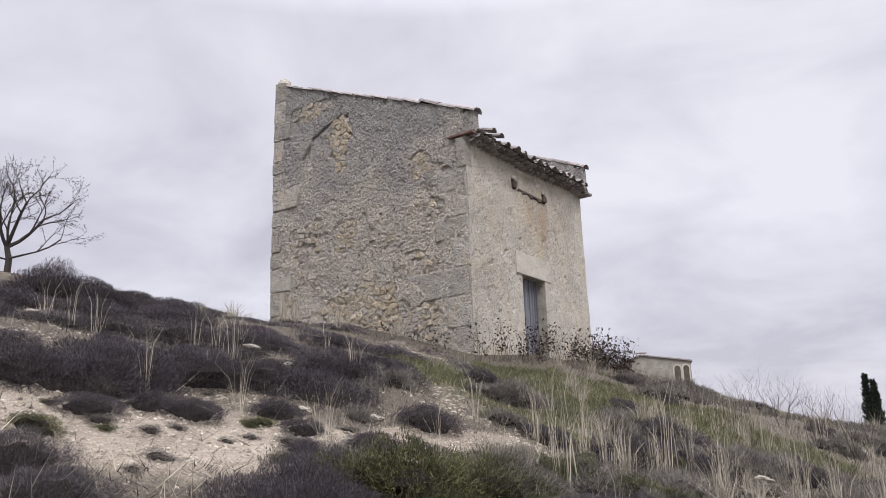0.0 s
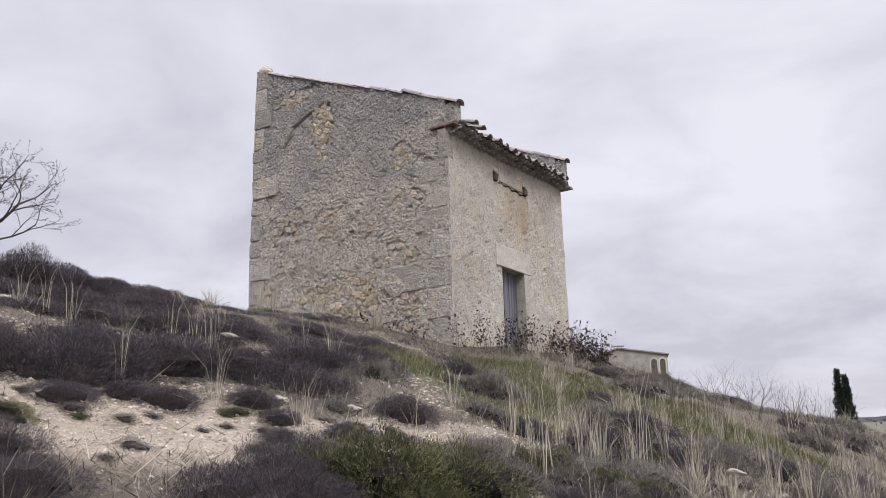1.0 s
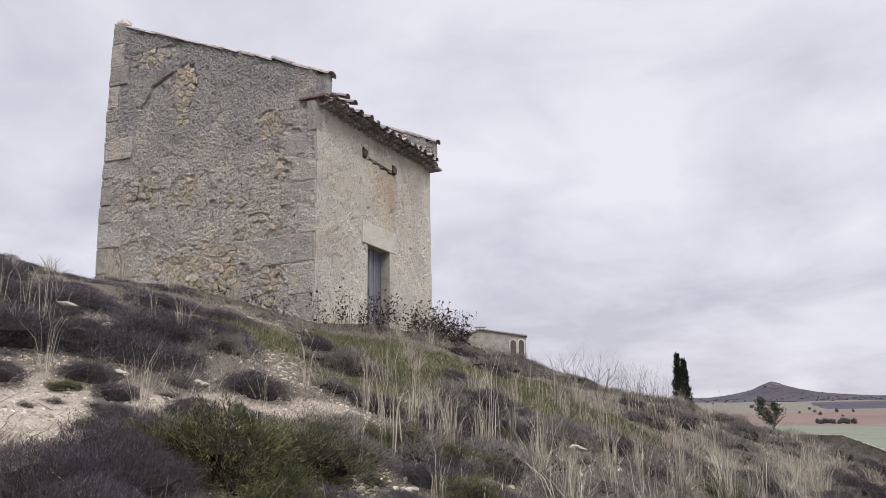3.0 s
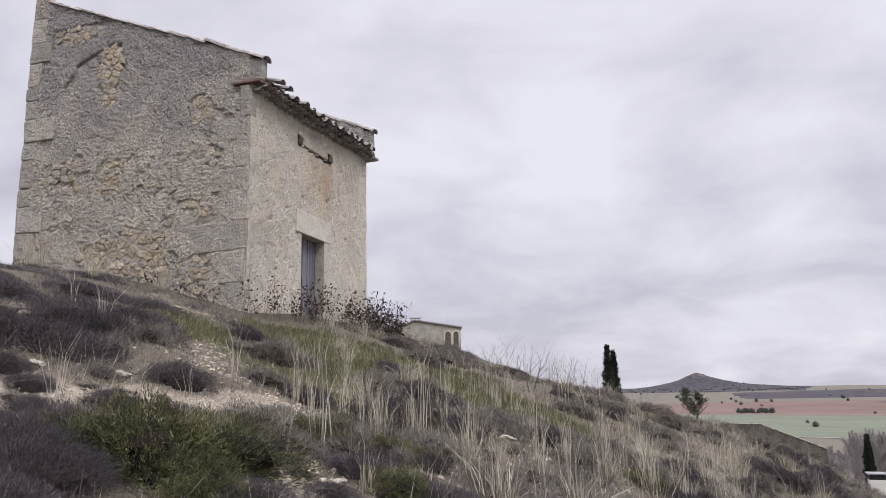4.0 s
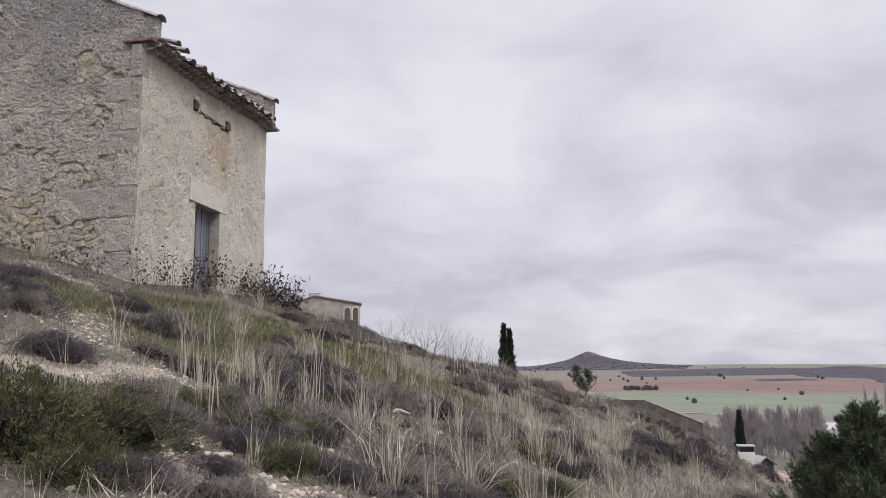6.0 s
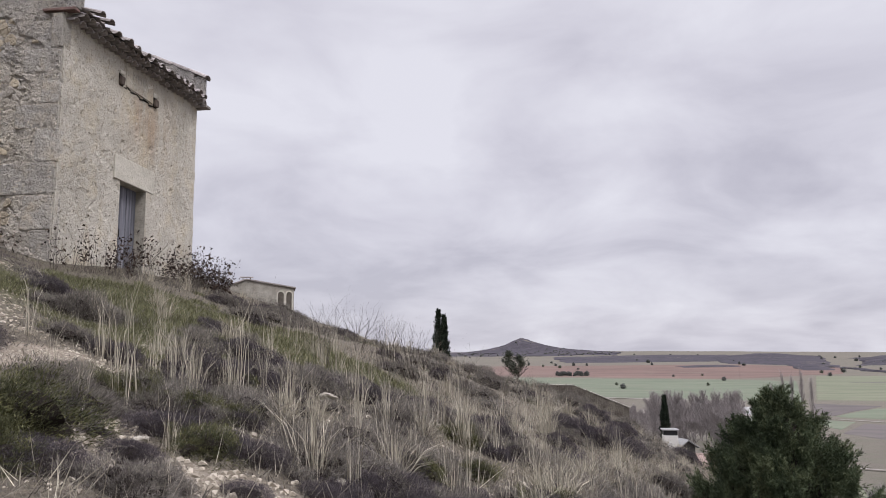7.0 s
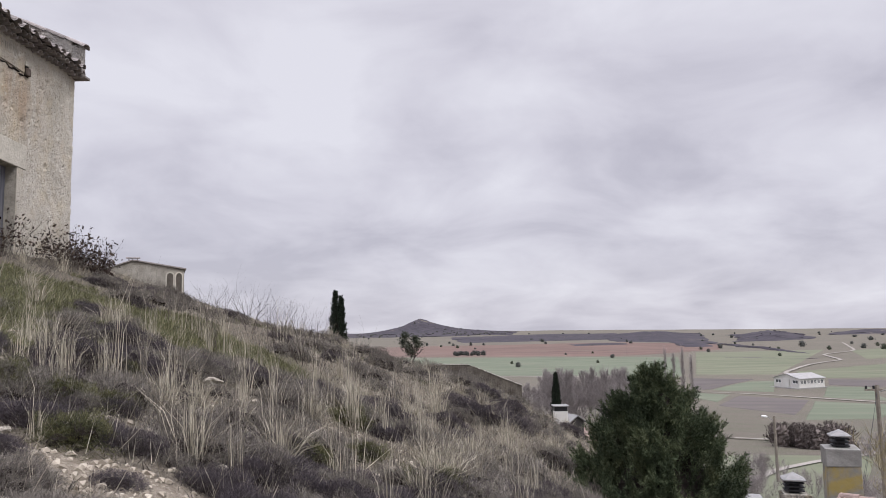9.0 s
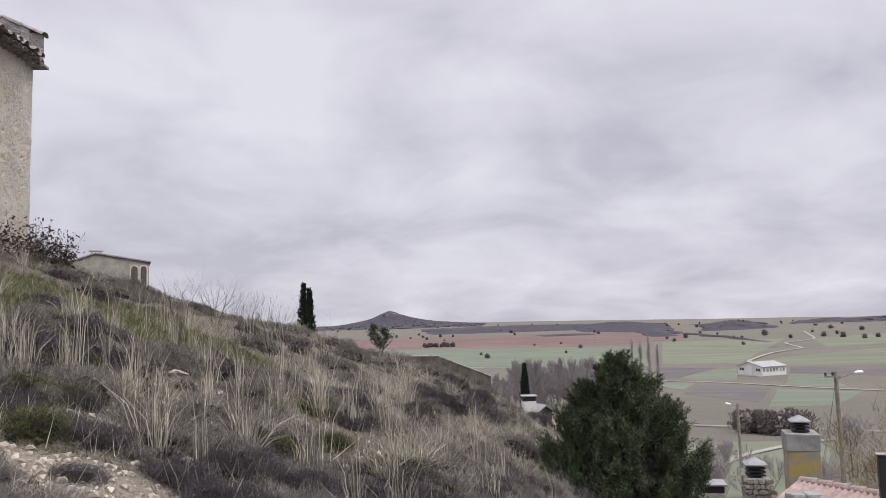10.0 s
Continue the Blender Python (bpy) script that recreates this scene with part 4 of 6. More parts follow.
while count < 220:
    x, y = rng.uniform(1.5, 10.5), rng.uniform(-7.5, 6.5)
    if in_house(x, y, 0.5) or bare_here(x, y) or (green_here(x, y) and rng.random() < 0.75) or math.hypot(x - 7.1, y + 10.9) < 3.5:
        continue
    r = rng.uniform(0.15, 0.4)
    dark = rng.random() < 0.3
    plant("heather_shrub" if dark else "heath_shrub", rng.choice(HEATH_ME if dark else GREY_HEATH_ME), x, y, r, *(HEATH_TAG if dark else GREY_TAG), sink=0.04, sz=r * rng.uniform(0.6, 1.0))
    count += 1

# dry heath close to the path
count = 0
while count < 240:
    x, y = rng.uniform(4.3, 9.6), rng.uniform(-7.4, -1.0)
    if math.hypot(x - 7.1, y + 10.9) < 3.6 or bare_here(x, y):
        continue
    r = rng.uniform(0.1, 0.34)
    dark = rng.random() < 0.35
    plant("heather_shrub" if dark else "heath_shrub", rng.choice(HEATH_ME if dark else GREY_HEATH_ME), x, y, r, *(HEATH_TAG if dark else GREY_TAG), sink=0.02, sz=r * rng.uniform(0.6, 0.9))
    count += 1

# heath on the shoulder by the ruined wall, and dark cushions along the crest
for k in range(42):
    x, y = rng.uniform(6.6, 12.6), rng.uniform(17.5, 22.6) if k < 14 else rng.uniform(21.6, 22.7)
    r = rng.uniform(0.4, 0.95)
    dark = k % 5 == 0
    plant("heather_shrub" if dark else "heath_shrub", rng.choice(HEATH_ME if dark else GREY_HEATH_ME), x, y, r, *(HEATH_TAG if dark else GREY_TAG), sink=0.05, sz=r * rng.uniform(0.6, 1.0))
for x, y, r in ((9.0, 3.8, 0.45), (8.6, 4.3, 0.4)):
    plant("heather_shrub", rng.choice(HEATH_ME), x, y, r, *HEATH_TAG, sink=0.05, sz=r * 0.8)

# small plants on the bare ground
for _ in range(110):
    x, y = rng.uniform(1.0, 4.2), rng.uniform(-9.0, -5.6)
    if bare_here(x, y):
        r = rng.uniform(0.04, 0.15)
        green = rng.random() < 0.2
        plant("green_shrub" if green else "heath_shrub", rng.choice(MOSS_ME if green else GREY_HEATH_ME), x, y, r, *(MOSS_TAG if green else GREY_TAG), sink=0.01, sz=r * 0.5)

# tall dry grass
TUFT_ME = [tuft_mesh(70 + k, STRAW, 70, rng.uniform(0.42, 0.62), 0.38) for k in range(4)] + [tuft_mesh(90 + k, STRAW, 170, 0.40, 0.7) for k in range(2)] + [tuft_mesh(95 + k, STRAW, 16, 0.85, 0.2, 0.005) for k in range(2)]
STEM_ME = [tuft_mesh(110 + k, STRAW, 14 + 5 * k, 0.7, 0.28, 0.0042) for k in range(4)]
TUFT_TAG = ("tuft of tall pale dry straw-coloured grass", "grass tuft", "dry grass tufts")
count = 0
while count < 180:
    x, y = rng.uniform(-3.5, 11.5), rng.uniform(-8.8, 6.8)
    d = math.hypot(x - 7.1, y + 10.9)
    right = smooth01((x - 1.2) / 4.0)
    keep = 0.06 + 0.6 * right * (0.5 + 0.8 * fbm(x, y, 0.55)) + 0.5 * smooth01((x - 7.0) / 2.0)
    if in_house(x, y, 0.2) or d < 3.4 or (d < 6.0 and rng.random() < 0.75) or rng.random() > keep or (bare_here(x, y) and rng.random() < 0.8) or (lawn(x, y) and rng.random() < 0.7) or (x < 3.6 and y < -4.0) or (x < 5.2 and d < 5.5):
        continue
    me = rng.choice(TUFT_ME[:6] if x > 6.5 else TUFT_ME)
    s = rng.uniform(0.65, 1.25) * (0.62 if (x > 7.6 or y > 2.5) else 1.0)
    plant("dry_grass_tuft", me, x, y, s, *TUFT_TAG)
    count += 1

for x, y in ((7.57, -3.94), (7.36, -3.4), (7.45, -4.25), (7.8, -2.9), (7.7, -3.5), (8.0, -2.4), (8.3, -1.3), (7.9, -1.9), (7.3, -4.65), (8.2, -2.0), (7.55, -3.1), (7.5, -2.2), (7.35, -2.4), (7.65, -2.1), (7.1, -1.5), (6.5, -0.9), (7.5, 0.6), (8.6, 0.2), (8.9, -0.6), (9.2, -0.1), (8.4, 2.6), (8.0, 3.2), (7.6, 1.6)):
    plant("dry_grass_tuft", rng.choice(TUFT_ME[4:6]), x, y, rng.uniform(0.85, 1.2), *TUFT_TAG)
for _ in range(16):
    x, y = rng.uniform(-1.5, 3.4), rng.uniform(-7.6, -2.5)
    plant("dry_grass_tuft", STEM_ME[0], x, y, rng.uniform(0.6, 0.95), *TUFT_TAG)
# single tall stems that lean over the heath
for _ in range(85):
    x, y = rng.uniform(3.4, 8.6), rng.uniform(-6.4, 0.8)
    if math.hypot(x - 7.1, y + 10.9) > 3.8 and math.hypot(x - 4.1, y + 7.0) > 0.9:
        plant("dry_grass_tuft", rng.choice(STEM_ME), x, y, rng.uniform(0.7, 1.15), *TUFT_TAG)


def scatter(name, mat, n, area, accept, hmin, hmax, wide, label, seed, lean=0.45):
    """very many short blades over a stretch of the slope"""
    np.random.seed(seed)
    base = []
    r = random.Random(seed)
    while len(base) < n:
        x, y = r.uniform(area[0], area[1]), r.uniform(area[2], area[3])
        if not in_house(x, y, 0.02) and accept(x, y, r):
            base.append((x, y, height(x, y) - 0.012))
    base = np.array(base)
    h = np.random.uniform(hmin, hmax, n)[:, None]
    tip = base + np.concatenate([np.random.normal(scale=lean, size=(n, 2)), np.ones((n, 1))], 1) * h
    v, f = blades_one(base, tip, wide * np.random.uniform(0.6, 1.4, n))
    ob = new(name, raw_mesh(name, v.tolist(), f, mat))
    return tagged(ob, label, "grass", kind="stuff")


def near_bias(x, y, r):
    d = math.hypot(x - 7.1, y + 10.9)
    return d > 2.8 and r.random() < min(1.0, 6.5 / d)


scatter("dry_grass", STRAW, 20000, (-6, 12, -9.5, 7.5), lambda x, y, r: near_bias(x, y, r) and not bare_here(x, y) and not (lawn(x, y) and r.random() < 0.8) and r.random() < 0.12 + 0.45 * smooth01((x - 0.5) / 4) + 0.43 * smooth01((x - 6.5) / 2), 0.06, 0.26, 0.0055, "thin dry straw standing all over the slope", 11)
scatter("dry_litter", LITTER, 105000, (-6, 12, -9.5, 7.5), lambda x, y, r: near_bias(x, y, r) and (not bare_here(x, y) or r.random() < 0.10), 0.025, 0.10, 0.0065, "short dead grass and litter on the slope", 12, 0.9)
scatter("green_grass", GREENGRASS, 60000, (-1, 8, -6, 4.5), lambda x, y, r: green_here(x, y) or (fbm(x + 4, y, 0.7) > 0.5 and x > 2 and r.random() < 0.4), 0.03, 0.10, 0.010, "short green grass before the dovecote's door", 13, 0.5)

scatter("green_weeds", GREENGRASS, 9000, (3.2, 6.2, -4.2, 1.6), lambda x, y, r: fbm(x + 7, y, 0.8) > 0.22, 0.02, 0.06, 0.022, "low leafy green weeds in the dry grass", 14, 0.9)

# pebbles on the bare ground
r_ = random.Random(8)
pv, pf = [], []
count = 0
while count < 17000:
    x, y = r_.uniform(-1, 9), r_.uniform(-9.5, -1.0)
    d = math.hypot(x - 7.1, y + 10.9)
    if d < 3.8 or (not bare_here(x, y) and r_.random() < 0.86):
        continue
    s = 0.006 + (0.034 if x > 4.4 else 0.021) * r_.random() ** 4
    z = height(x, y)
    o = len(pv)
    pts = [(1, 0, 0), (-0.5, 0.87, 0), (-0.5, -0.87, 0), (0.25, 0.43, 0.75), (-0.5, 0, 0.8), (0.25, -0.43, 0.7)]
    a = r_.uniform(0, 6.28)
    for px, py, pz in pts:
        px, py = px * math.cos(a) - py * math.sin(a), px * math.sin(a) + py * math.cos(a)
        pv.append((x + px * s * r_.uniform(0.7, 1.3), y + py * s * r_.uniform(0.7, 1.3), z - 0.003 + pz * s * r_.uniform(0.6, 1.0)))
    pf += [(o + a_, o + b_, o + c_) for a_, b_, c_ in ((3, 4, 5), (0, 1, 3), (1, 4, 3), (1, 2, 4), (2, 5, 4), (2, 0, 5), (0, 3, 5))]
    count += 1
tagged(new("pebbles", raw_mesh("pebbles", pv, pf, PEBBLE)), "pale limestone pebbles on bare soil", "gravel", kind="stuff")


def rock(x, y, s, flat=0.5):
    bm = bmesh.new()
    bmesh.ops.create_icosphere(bm, subdivisions=3, radius=1.0)
    for v in bm.verts:
        k = 1 + 0.35 * noise.fractal(v.co * 1.1 + Vector((x * 3, y * 3, 0)), 0.9, 2.0, 3)
        v.co = Vector((v.co.x * s * 1.0, v.co.y * s * 0.75, v.co.z * s * flat * 0.8)) * k
    ob = mesh_object("rock", bm, ROCK)
    ob.location = (x, y, height(x, y) + s * flat * 0.25)
    ob.rotation_euler = (0.1, -0.25, rng.uniform(0, 6))
    tagged(ob, "pale weathered limestone rock lying in the grass", "rock", "rocks on the slope")


for x, y, s in ((5.2, -2.95, 0.13), (0.3, -6.6, 0.13), (0.9, -5.2, 0.10), (0.1, -5.0, 0.12), (-0.8, -4.6, 0.12), (2.6, -5.7, 0.08), (3.0, -6.5, 0.07), (5.6, -5.7, 0.07), (6.0, -5.6, 0.06), (4.9, -6.3, 0.08), (5.5, -4.6, 0.06), (2.2, -6.2, 0.07), (3.0, -6.1, 0.06), (-1.8, -6.6, 0.14)):
    rock(x, y, s)


# weeds with dead leaves against the front wall, brambles by the far corner
def weed_mesh(seed, h, n, leaf=0.028, spread=0.5):
    r = random.Random(seed)
    segs, lv, lf = [], [], []
    for _ in range(n):
        a = r.uniform(0, 6.28)
        p = Vector((math.cos(a), math.sin(a), 0)) * r.uniform(0, 0.12)
        d = Vector((math.cos(a) * r.uniform(0, spread), math.sin(a) * r.uniform(0, spread), 1)).normalized()
        ln = h * r.uniform(0.55, 1.1)
        for k in range(5):
            d = (d + Vector((r.gauss(0, 0.12), r.gauss(0, 0.12), r.gauss(0, 0.06)))).normalized()
            q = p + d * (ln / 5)
            segs.append((p, q, 0.0045 * (1 - k / 7), 0.0045 * (1 - (k + 1) / 7)))
            for _k in range(2 if k > 0 else 0):
                c = q + Vector((r.gauss(0, 0.05), r.gauss(0, 0.05), r.gauss(0, 0.03)))
                u, w = Vector((r.gauss(0, 1), r.gauss(0, 1), r.gauss(0, 1))).normalized(), Vector((r.gauss(0, 1), r.gauss(0, 1), r.gauss(0, 1))).normalized()
                s = leaf * r.uniform(0.5, 1.3)
                o = len(lv)
                lv += [c - u * s, c + w * s * 0.55, c + u * s, c - w * s * 0.55]
                lf.append((o, o + 1, o + 2, o + 3))
            p = q
    return tubes(segs, 3), (lv, lf)


def weed(name, seed, x, y, h, n, label, category, group, leaf=0.03, spread=0.5):
    (tv, tf), (lv, lf) = weed_mesh(seed, h, n, leaf, spread)
    e = empty(name, (x, y, height(x, y) - 0.03), label, category, group)
    a = new("stem", raw_mesh("stem", [tuple(q) for q in tv], tf, TWIG))
    a.parent = e
    tagged(a, kind="stuff")
    b = new("foliage", raw_mesh("foliage", [tuple(q) for q in lv], lf, DEADLEAF))
    b.parent = e
    tagged(b, kind="stuff")


k = 0
for y in [0.05 + 0.24 * i for i in range(20)]:
    x = rng.uniform(0.2, 0.75)
    weed("dry_weed", 200 + k, x, y + rng.uniform(-0.1, 0.1), rng.uniform(0.45, 0.9), rng.randint(5, 10), "dry weed stems with dark withered leaves against the wall", "weed", "weeds by the wall", 0.034)
    k += 1
for x, y, h, n in ((-0.5, -0.35, 0.45, 7), (-1.0, -0.3, 0.35, 6), (0.3, -0.3, 0.6, 9), (-1.8, -0.3, 0.3, 6)):
    weed("dry_weed", 240 + k, x, y, h, n, "dry weed stems with dark withered leaves against the wall", "weed", "weeds by the wall", 0.03)
    k += 1
for x, y, h, n in ((0.45, 4.5, 0.85, 34), (0.5, 5.1, 0.7, 34), (0.75, 4.7, 0.45, 30), (1.0, 4.2, 0.34, 26), (0.35, 3.9, 0.6, 20)):
    weed("bramble", 260 + k, x, y, h, n, "tangled bramble with dark leaves by the building's corner", "bramble", "brambles", 0.042, 0.9)
    k += 1


def sapling_mesh(seed, h):
    r = random.Random(seed)
    segs = []
    for _ in range(r.randint(3, 6)):
        a = r.uniform(0, 6.28)
        limbs(r, Vector((math.cos(a) * 0.05, math.sin(a) * 0.05, -0.05)), Vector((math.cos(a) * 0.35, math.sin(a) * 0.35, 1)), h * r.uniform(0.5, 0.74), 0.006, 2, segs, 0.16, (1, 2), 0.12)
    v, f = tubes(segs, 3)
    return raw_mesh("bare_bush", [tuple(q) for q in v], f, TWIG)


SAPLING_ME = [sapling_mesh(300 + k, 0.85) for k in range(5)]
count = 0
for x, y, s in ((4.4, 2.2, 1.2), (4.0, 3.6, 1.3), (4.8, 3.2, 1.2), (3.4, 4.2, 1.1), (5.4, 3.6, 1.1), (3.5, 0.6, 0.9), (3.9, 1.4, 1.0), (5.6, 0.4, 1.1), (5.0, 1.3, 1.1), (6.2, 2.3, 1.0), (2.4, 4.8, 0.8), (2.0, 3.4, 0.6), (4.6, -0.8, 0.8), (6.4, 0.9, 0.9), (7.2, 2.6, 0.8), (5.9, -0.8, 0.8), (2.8, 2.6, 0.7), (4.9, 4.4, 1.1), (6.7, 3.5, 0.8), (3.0, 1.6, 0.6), (4.2, 0.2, 0.7), (1.6, 5.2, 0.6), (5.3, 2.3, 0.9)):
    plant("bare_bush", rng.choice(SAPLING_ME), x, y, s * (0.72 if y > 1.5 else 0.9), "leafless thin-stemmed grey bush in dry grass", "bush", "bare bushes")


# ---- juniper on the slope ----
def sprig_crown(n_clump, per, envelope, seed, length, wide, boughs=0):
    """needle sprigs gathered in clumps over an envelope: t in 0..1 from the foot gives the radius"""
    r = np.random.RandomState(seed)
    V, F, o = [], [], 0
    bs, ts = [], []
    home = [(r.uniform(0.03, 1.0) ** 0.8, r.uniform(0, 2 * math.pi), r.uniform(0.62, 1.08)) for _ in range(boughs)]
    for q in range(n_clump):
        t = r.uniform(0.02, 1.0) ** 0.85
        a = r.uniform(0, 2 * math.pi)
        rad, z = envelope(t)
        rad *= (0.86 + 0.62 * noise.noise((math.cos(a) * 2.6, math.sin(a) * 2.6, t * 7 + seed))) * r.uniform(0.7, 1.12)
        c = np.array([math.cos(a) * rad, math.sin(a) * rad, z])
        if boughs:
            # an upswept bough: plumes crowd round its axis and narrow to the tip
            t, a, far = home[q % boughs]
            rad, z = envelope(t)
            u = r.uniform(0, 1)
            size = 0.36 * (0.5 + 0.5 * min(1.0, rad / 0.6))
            c = np.array([math.cos(a) * rad * far, math.sin(a) * rad * far, z - 0.05])
            c = c + np.array([math.cos(a) * 0.45, math.sin(a) * 0.45, 1.0]) * size * (u - 0.6) + r.normal(scale=size * 0.27, size=3) * (1.1 - u)
        way = np.array([math.cos(a) * 0.55, math.sin(a) * 0.55, 0.85])
        # a plume: short needles round a leaning axis, thinning to its tip
        axis = way + r.normal(scale=0.28, size=3)
        axis /= np.linalg.norm(axis)
        k = r.uniform(0, 1, per)[:, None]
        b = c + axis * (k - 0.5) * length * 1.3 + r.normal(scale=length * 0.14, size=(per, 3)) * (1.15 - k)
        w = axis * 0.8 + r.normal(scale=0.6, size=(per, 3))
        w /= np.linalg.norm(w, axis=1)[:, None]
        bs.append(b)
        ts.append(b + w * length * r.uniform(0.2, 0.42, per)[:, None])
    b, t = np.concatenate(bs), np.concatenate(ts)
    np.random.seed(seed)
    return blades_one(b, t, wide * np.random.uniform(0.6, 1.4, len(b)))


def core_mesh(envelope, shrink, seed):
    v, f, seg, rings = [], [], 20, 12
    for j in range(rings + 1):
        rad, z = envelope(j / rings)
        for k in range(seg):
            a = 2 * math.pi * k / seg
            q = rad * shrink * (0.9 + 0.5 * noise.noise((math.cos(a) * 2.6, math.sin(a) * 2.6, j / rings * 7 + seed)))
            v.append((math.cos(a) * q, math.sin(a) * q, z * 0.97))
    for j in range(rings):
        for k in range(seg):
            f.append((j * seg + k, j * seg + (k + 1) % seg, (j + 1) * seg + (k + 1) % seg, (j + 1) * seg + k))
    return v, f


def conifer(name, at, envelope, clumps, per, length, wide, mat, label, category, seed, trunk=0.06, group="", boughs=0):
    e = empty(name, at, label, category, group)
    sprigs, core = sprig_crown(clumps, per, envelope, seed, length, wide, boughs), core_mesh(envelope, 0.62, seed)
    # Large crowns get a near-black core that paints shade behind the needles.
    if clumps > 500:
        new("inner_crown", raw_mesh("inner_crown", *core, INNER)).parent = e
        v, f = merge(sprigs)
    else:
        v, f = merge(sprigs, core)
    c = new("crown", raw_mesh("crown", v, f, mat))
    c.parent = e
    tv, tf = tubes([(Vector((0, 0, -0.3)), Vector((0, 0, envelope(1.0)[1] * 0.8)), trunk, trunk * 0.3)], 7)
    t = new("trunk", raw_mesh("trunk", [tuple(q) for q in tv], tf, BARK))
    t.parent = e
    return e


def juniper_env(t):
    z = 1.88 * t
    deep = 1.88 - z
    knots = ((0.0, 0.03), (0.12, 0.12), (0.34, 0.38), (0.6, 0.60), (0.84, 0.76), (1.15, 0.92), (1.5, 1.0), (1.8, 0.92), (2.2, 0.7))
    for (a, ra), (b, rb) in zip(knots, knots[1:]):
        if deep <= b:
            return ra + (rb - ra) * (deep - a) / (b - a), z
    return 0.7, z


JX, JY = 10.2, -1.45
conifer("juniper", (JX, JY, height(JX, JY) - 0.02), juniper_env, 3800, 48, 0.17, 0.0085, JUNIPER, "dense dark green rounded juniper bush on the slope", "juniper", 3, boughs=250)

# ---- the bare almond tree on the crest ----
r_ = random.Random(21)
tx, ty = 7.1 - 16.5 * math.sin(radians(66.2)), -10.9 + 16.5 * math.cos(radians(66.2))
segs = [(Vector((0, 0, -0.3)), Vector((0.02, 0.01, 0.32)), 0.085, 0.072), (Vector((0.02, 0.01, 0.32)), Vector((-0.03, -0.05, 0.62)), 0.072, 0.06)]
fork = Vector((-0.03, -0.05, 0.62))
side_ = Vector((0.41, 0.91, 0))       # across the view
for way, ln, rad, dep in ((side_ * 0.75 + Vector((0, 0, 0.75)), 1.15, 0.045, 3), (side_ * 0.3 + Vector((0, 0, 1.0)), 1.25, 0.042, 3), (side_ * -0.5 + Vector((0, 0, 0.9)), 0.95, 0.040, 3), (Vector((0.4, -0.2, 0.9)), 0.8, 0.034, 3)):
    limbs(r_, fork, way, ln, rad * 1.15, dep, segs, 0.16, (2, 3), 0.05)
limbs(r_, Vector((0.02, 0.01, 0.34)), side_ * 1.0 + Vector((0, 0, 0.22)), 1.25, 0.03, 3, segs, 0.12, (1, 2), 0.05)
limbs(r_, Vector((0.0, 0.0, 0.3)), side_ * -1.0 + Vector((0, 0, 0.35)), 0.9, 0.026, 2, segs, 0.12, (1, 2), 0.05)
tv, tf = tubes(segs, 5)
SPUR = 0.8
np.random.seed(17)
tips = np.repeat(np.array([tuple(q) for p, q, a_, b_ in segs if b_ < 0.02]), 3, axis=0)
spur = tips + np.random.normal(scale=0.035, size=tips.shape)
almond = empty("almond_tree", (tx, ty, height(tx, ty)), "leafless dark almond tree on the hill's crest", "tree")
o = new("trunk", raw_mesh("trunk", *((lambda s: ([tuple(q) for q in s[0]], s[1]))(tubes(segs[:2], 8))), BARK))
o.parent = almond
almond.scale = (SPUR, SPUR, SPUR)
v, f = blades_one(tips, spur, np.full(len(tips), 0.014))
o = new("spurs", raw_mesh("spurs", v.tolist(), f, BARK))
o.parent = almond
o = new("crown", raw_mesh("crown", *((lambda s: ([tuple(q) for q in s[0]], s[1]))(tubes(segs[2:], 4))), BARK))
o.parent = almond


# ---- the valley and the far country ----
EYE = Vector((7.37, -10.8, -1.12))


def at(yaw, d):
    a = radians(yaw)
    return EYE.x - d * math.sin(a), EYE.y + d * math.cos(a)


RED = mat_field("ploughed_red_soil", (0.105, 0.068, 0.058), (0.175, 0.117, 0.098), 0.008)
CROP = mat_field("young_green_crop", (0.105, 0.125, 0.085), (0.15, 0.165, 0.118))
PALECROP = mat_field("thin_green_crop", (0.115, 0.128, 0.083), (0.165, 0.17, 0.116))
PLOUGH = mat_field("dark_ploughed_soil", (0.085, 0.074, 0.072), (0.125, 0.108, 0.102))


def mat_scrub():
    """dark bushes in patches on dry upland"""
    m = Mat("dark_hillside_scrub").world_space()
    bush = m.ramp(m.noise(0.05, 5, 0.7), (0.3, (0.026, 0.023, 0.031)), (0.7, (0.058, 0.05, 0.06)))
    dry = m.ramp(m.noise(0.02, 4, 0.6), (0.3, (0.10, 0.083, 0.075)), (0.7, (0.155, 0.132, 0.112)))
    ground_ = m.mix(m.ramp(m.noise(0.013, 6, 0.72, 0.9), (0.60, 0.0), (0.65, 1.0)), bush, dry)
    spots = m.voronoi(0.055, "F1", None, 6.0)
    m.colour(m.mix(m.ramp(spots, (0.18, 0.9), (0.36, 0.0)), ground_, (0.022, 0.022, 0.024)))
    return m.m


SCRUB = mat_scrub()
TRACKMAT = mat_plain("pale_gravel_track", (0.27, 0.25, 0.225), 0.95, 0.1, 0.15, 0.5)
WHITEWASH = mat_plain("whitewashed_wall", (0.60, 0.585, 0.555), 0.9, 0.1, 0.08, 0.8)
GREYROOF = mat_plain("pale_fibre_cement_roof", (0.30, 0.295, 0.29), 0.85, 0.2, 0.12, 0.6)
CEMENT = mat_plain("grey_cement", (0.24, 0.235, 0.22), 0.9, 0.1, 0.25, 3.0)
METAL = mat_plain("galvanised_sheet", (0.22, 0.217, 0.213), 0.55, 0.5, 0.2, 8.0)
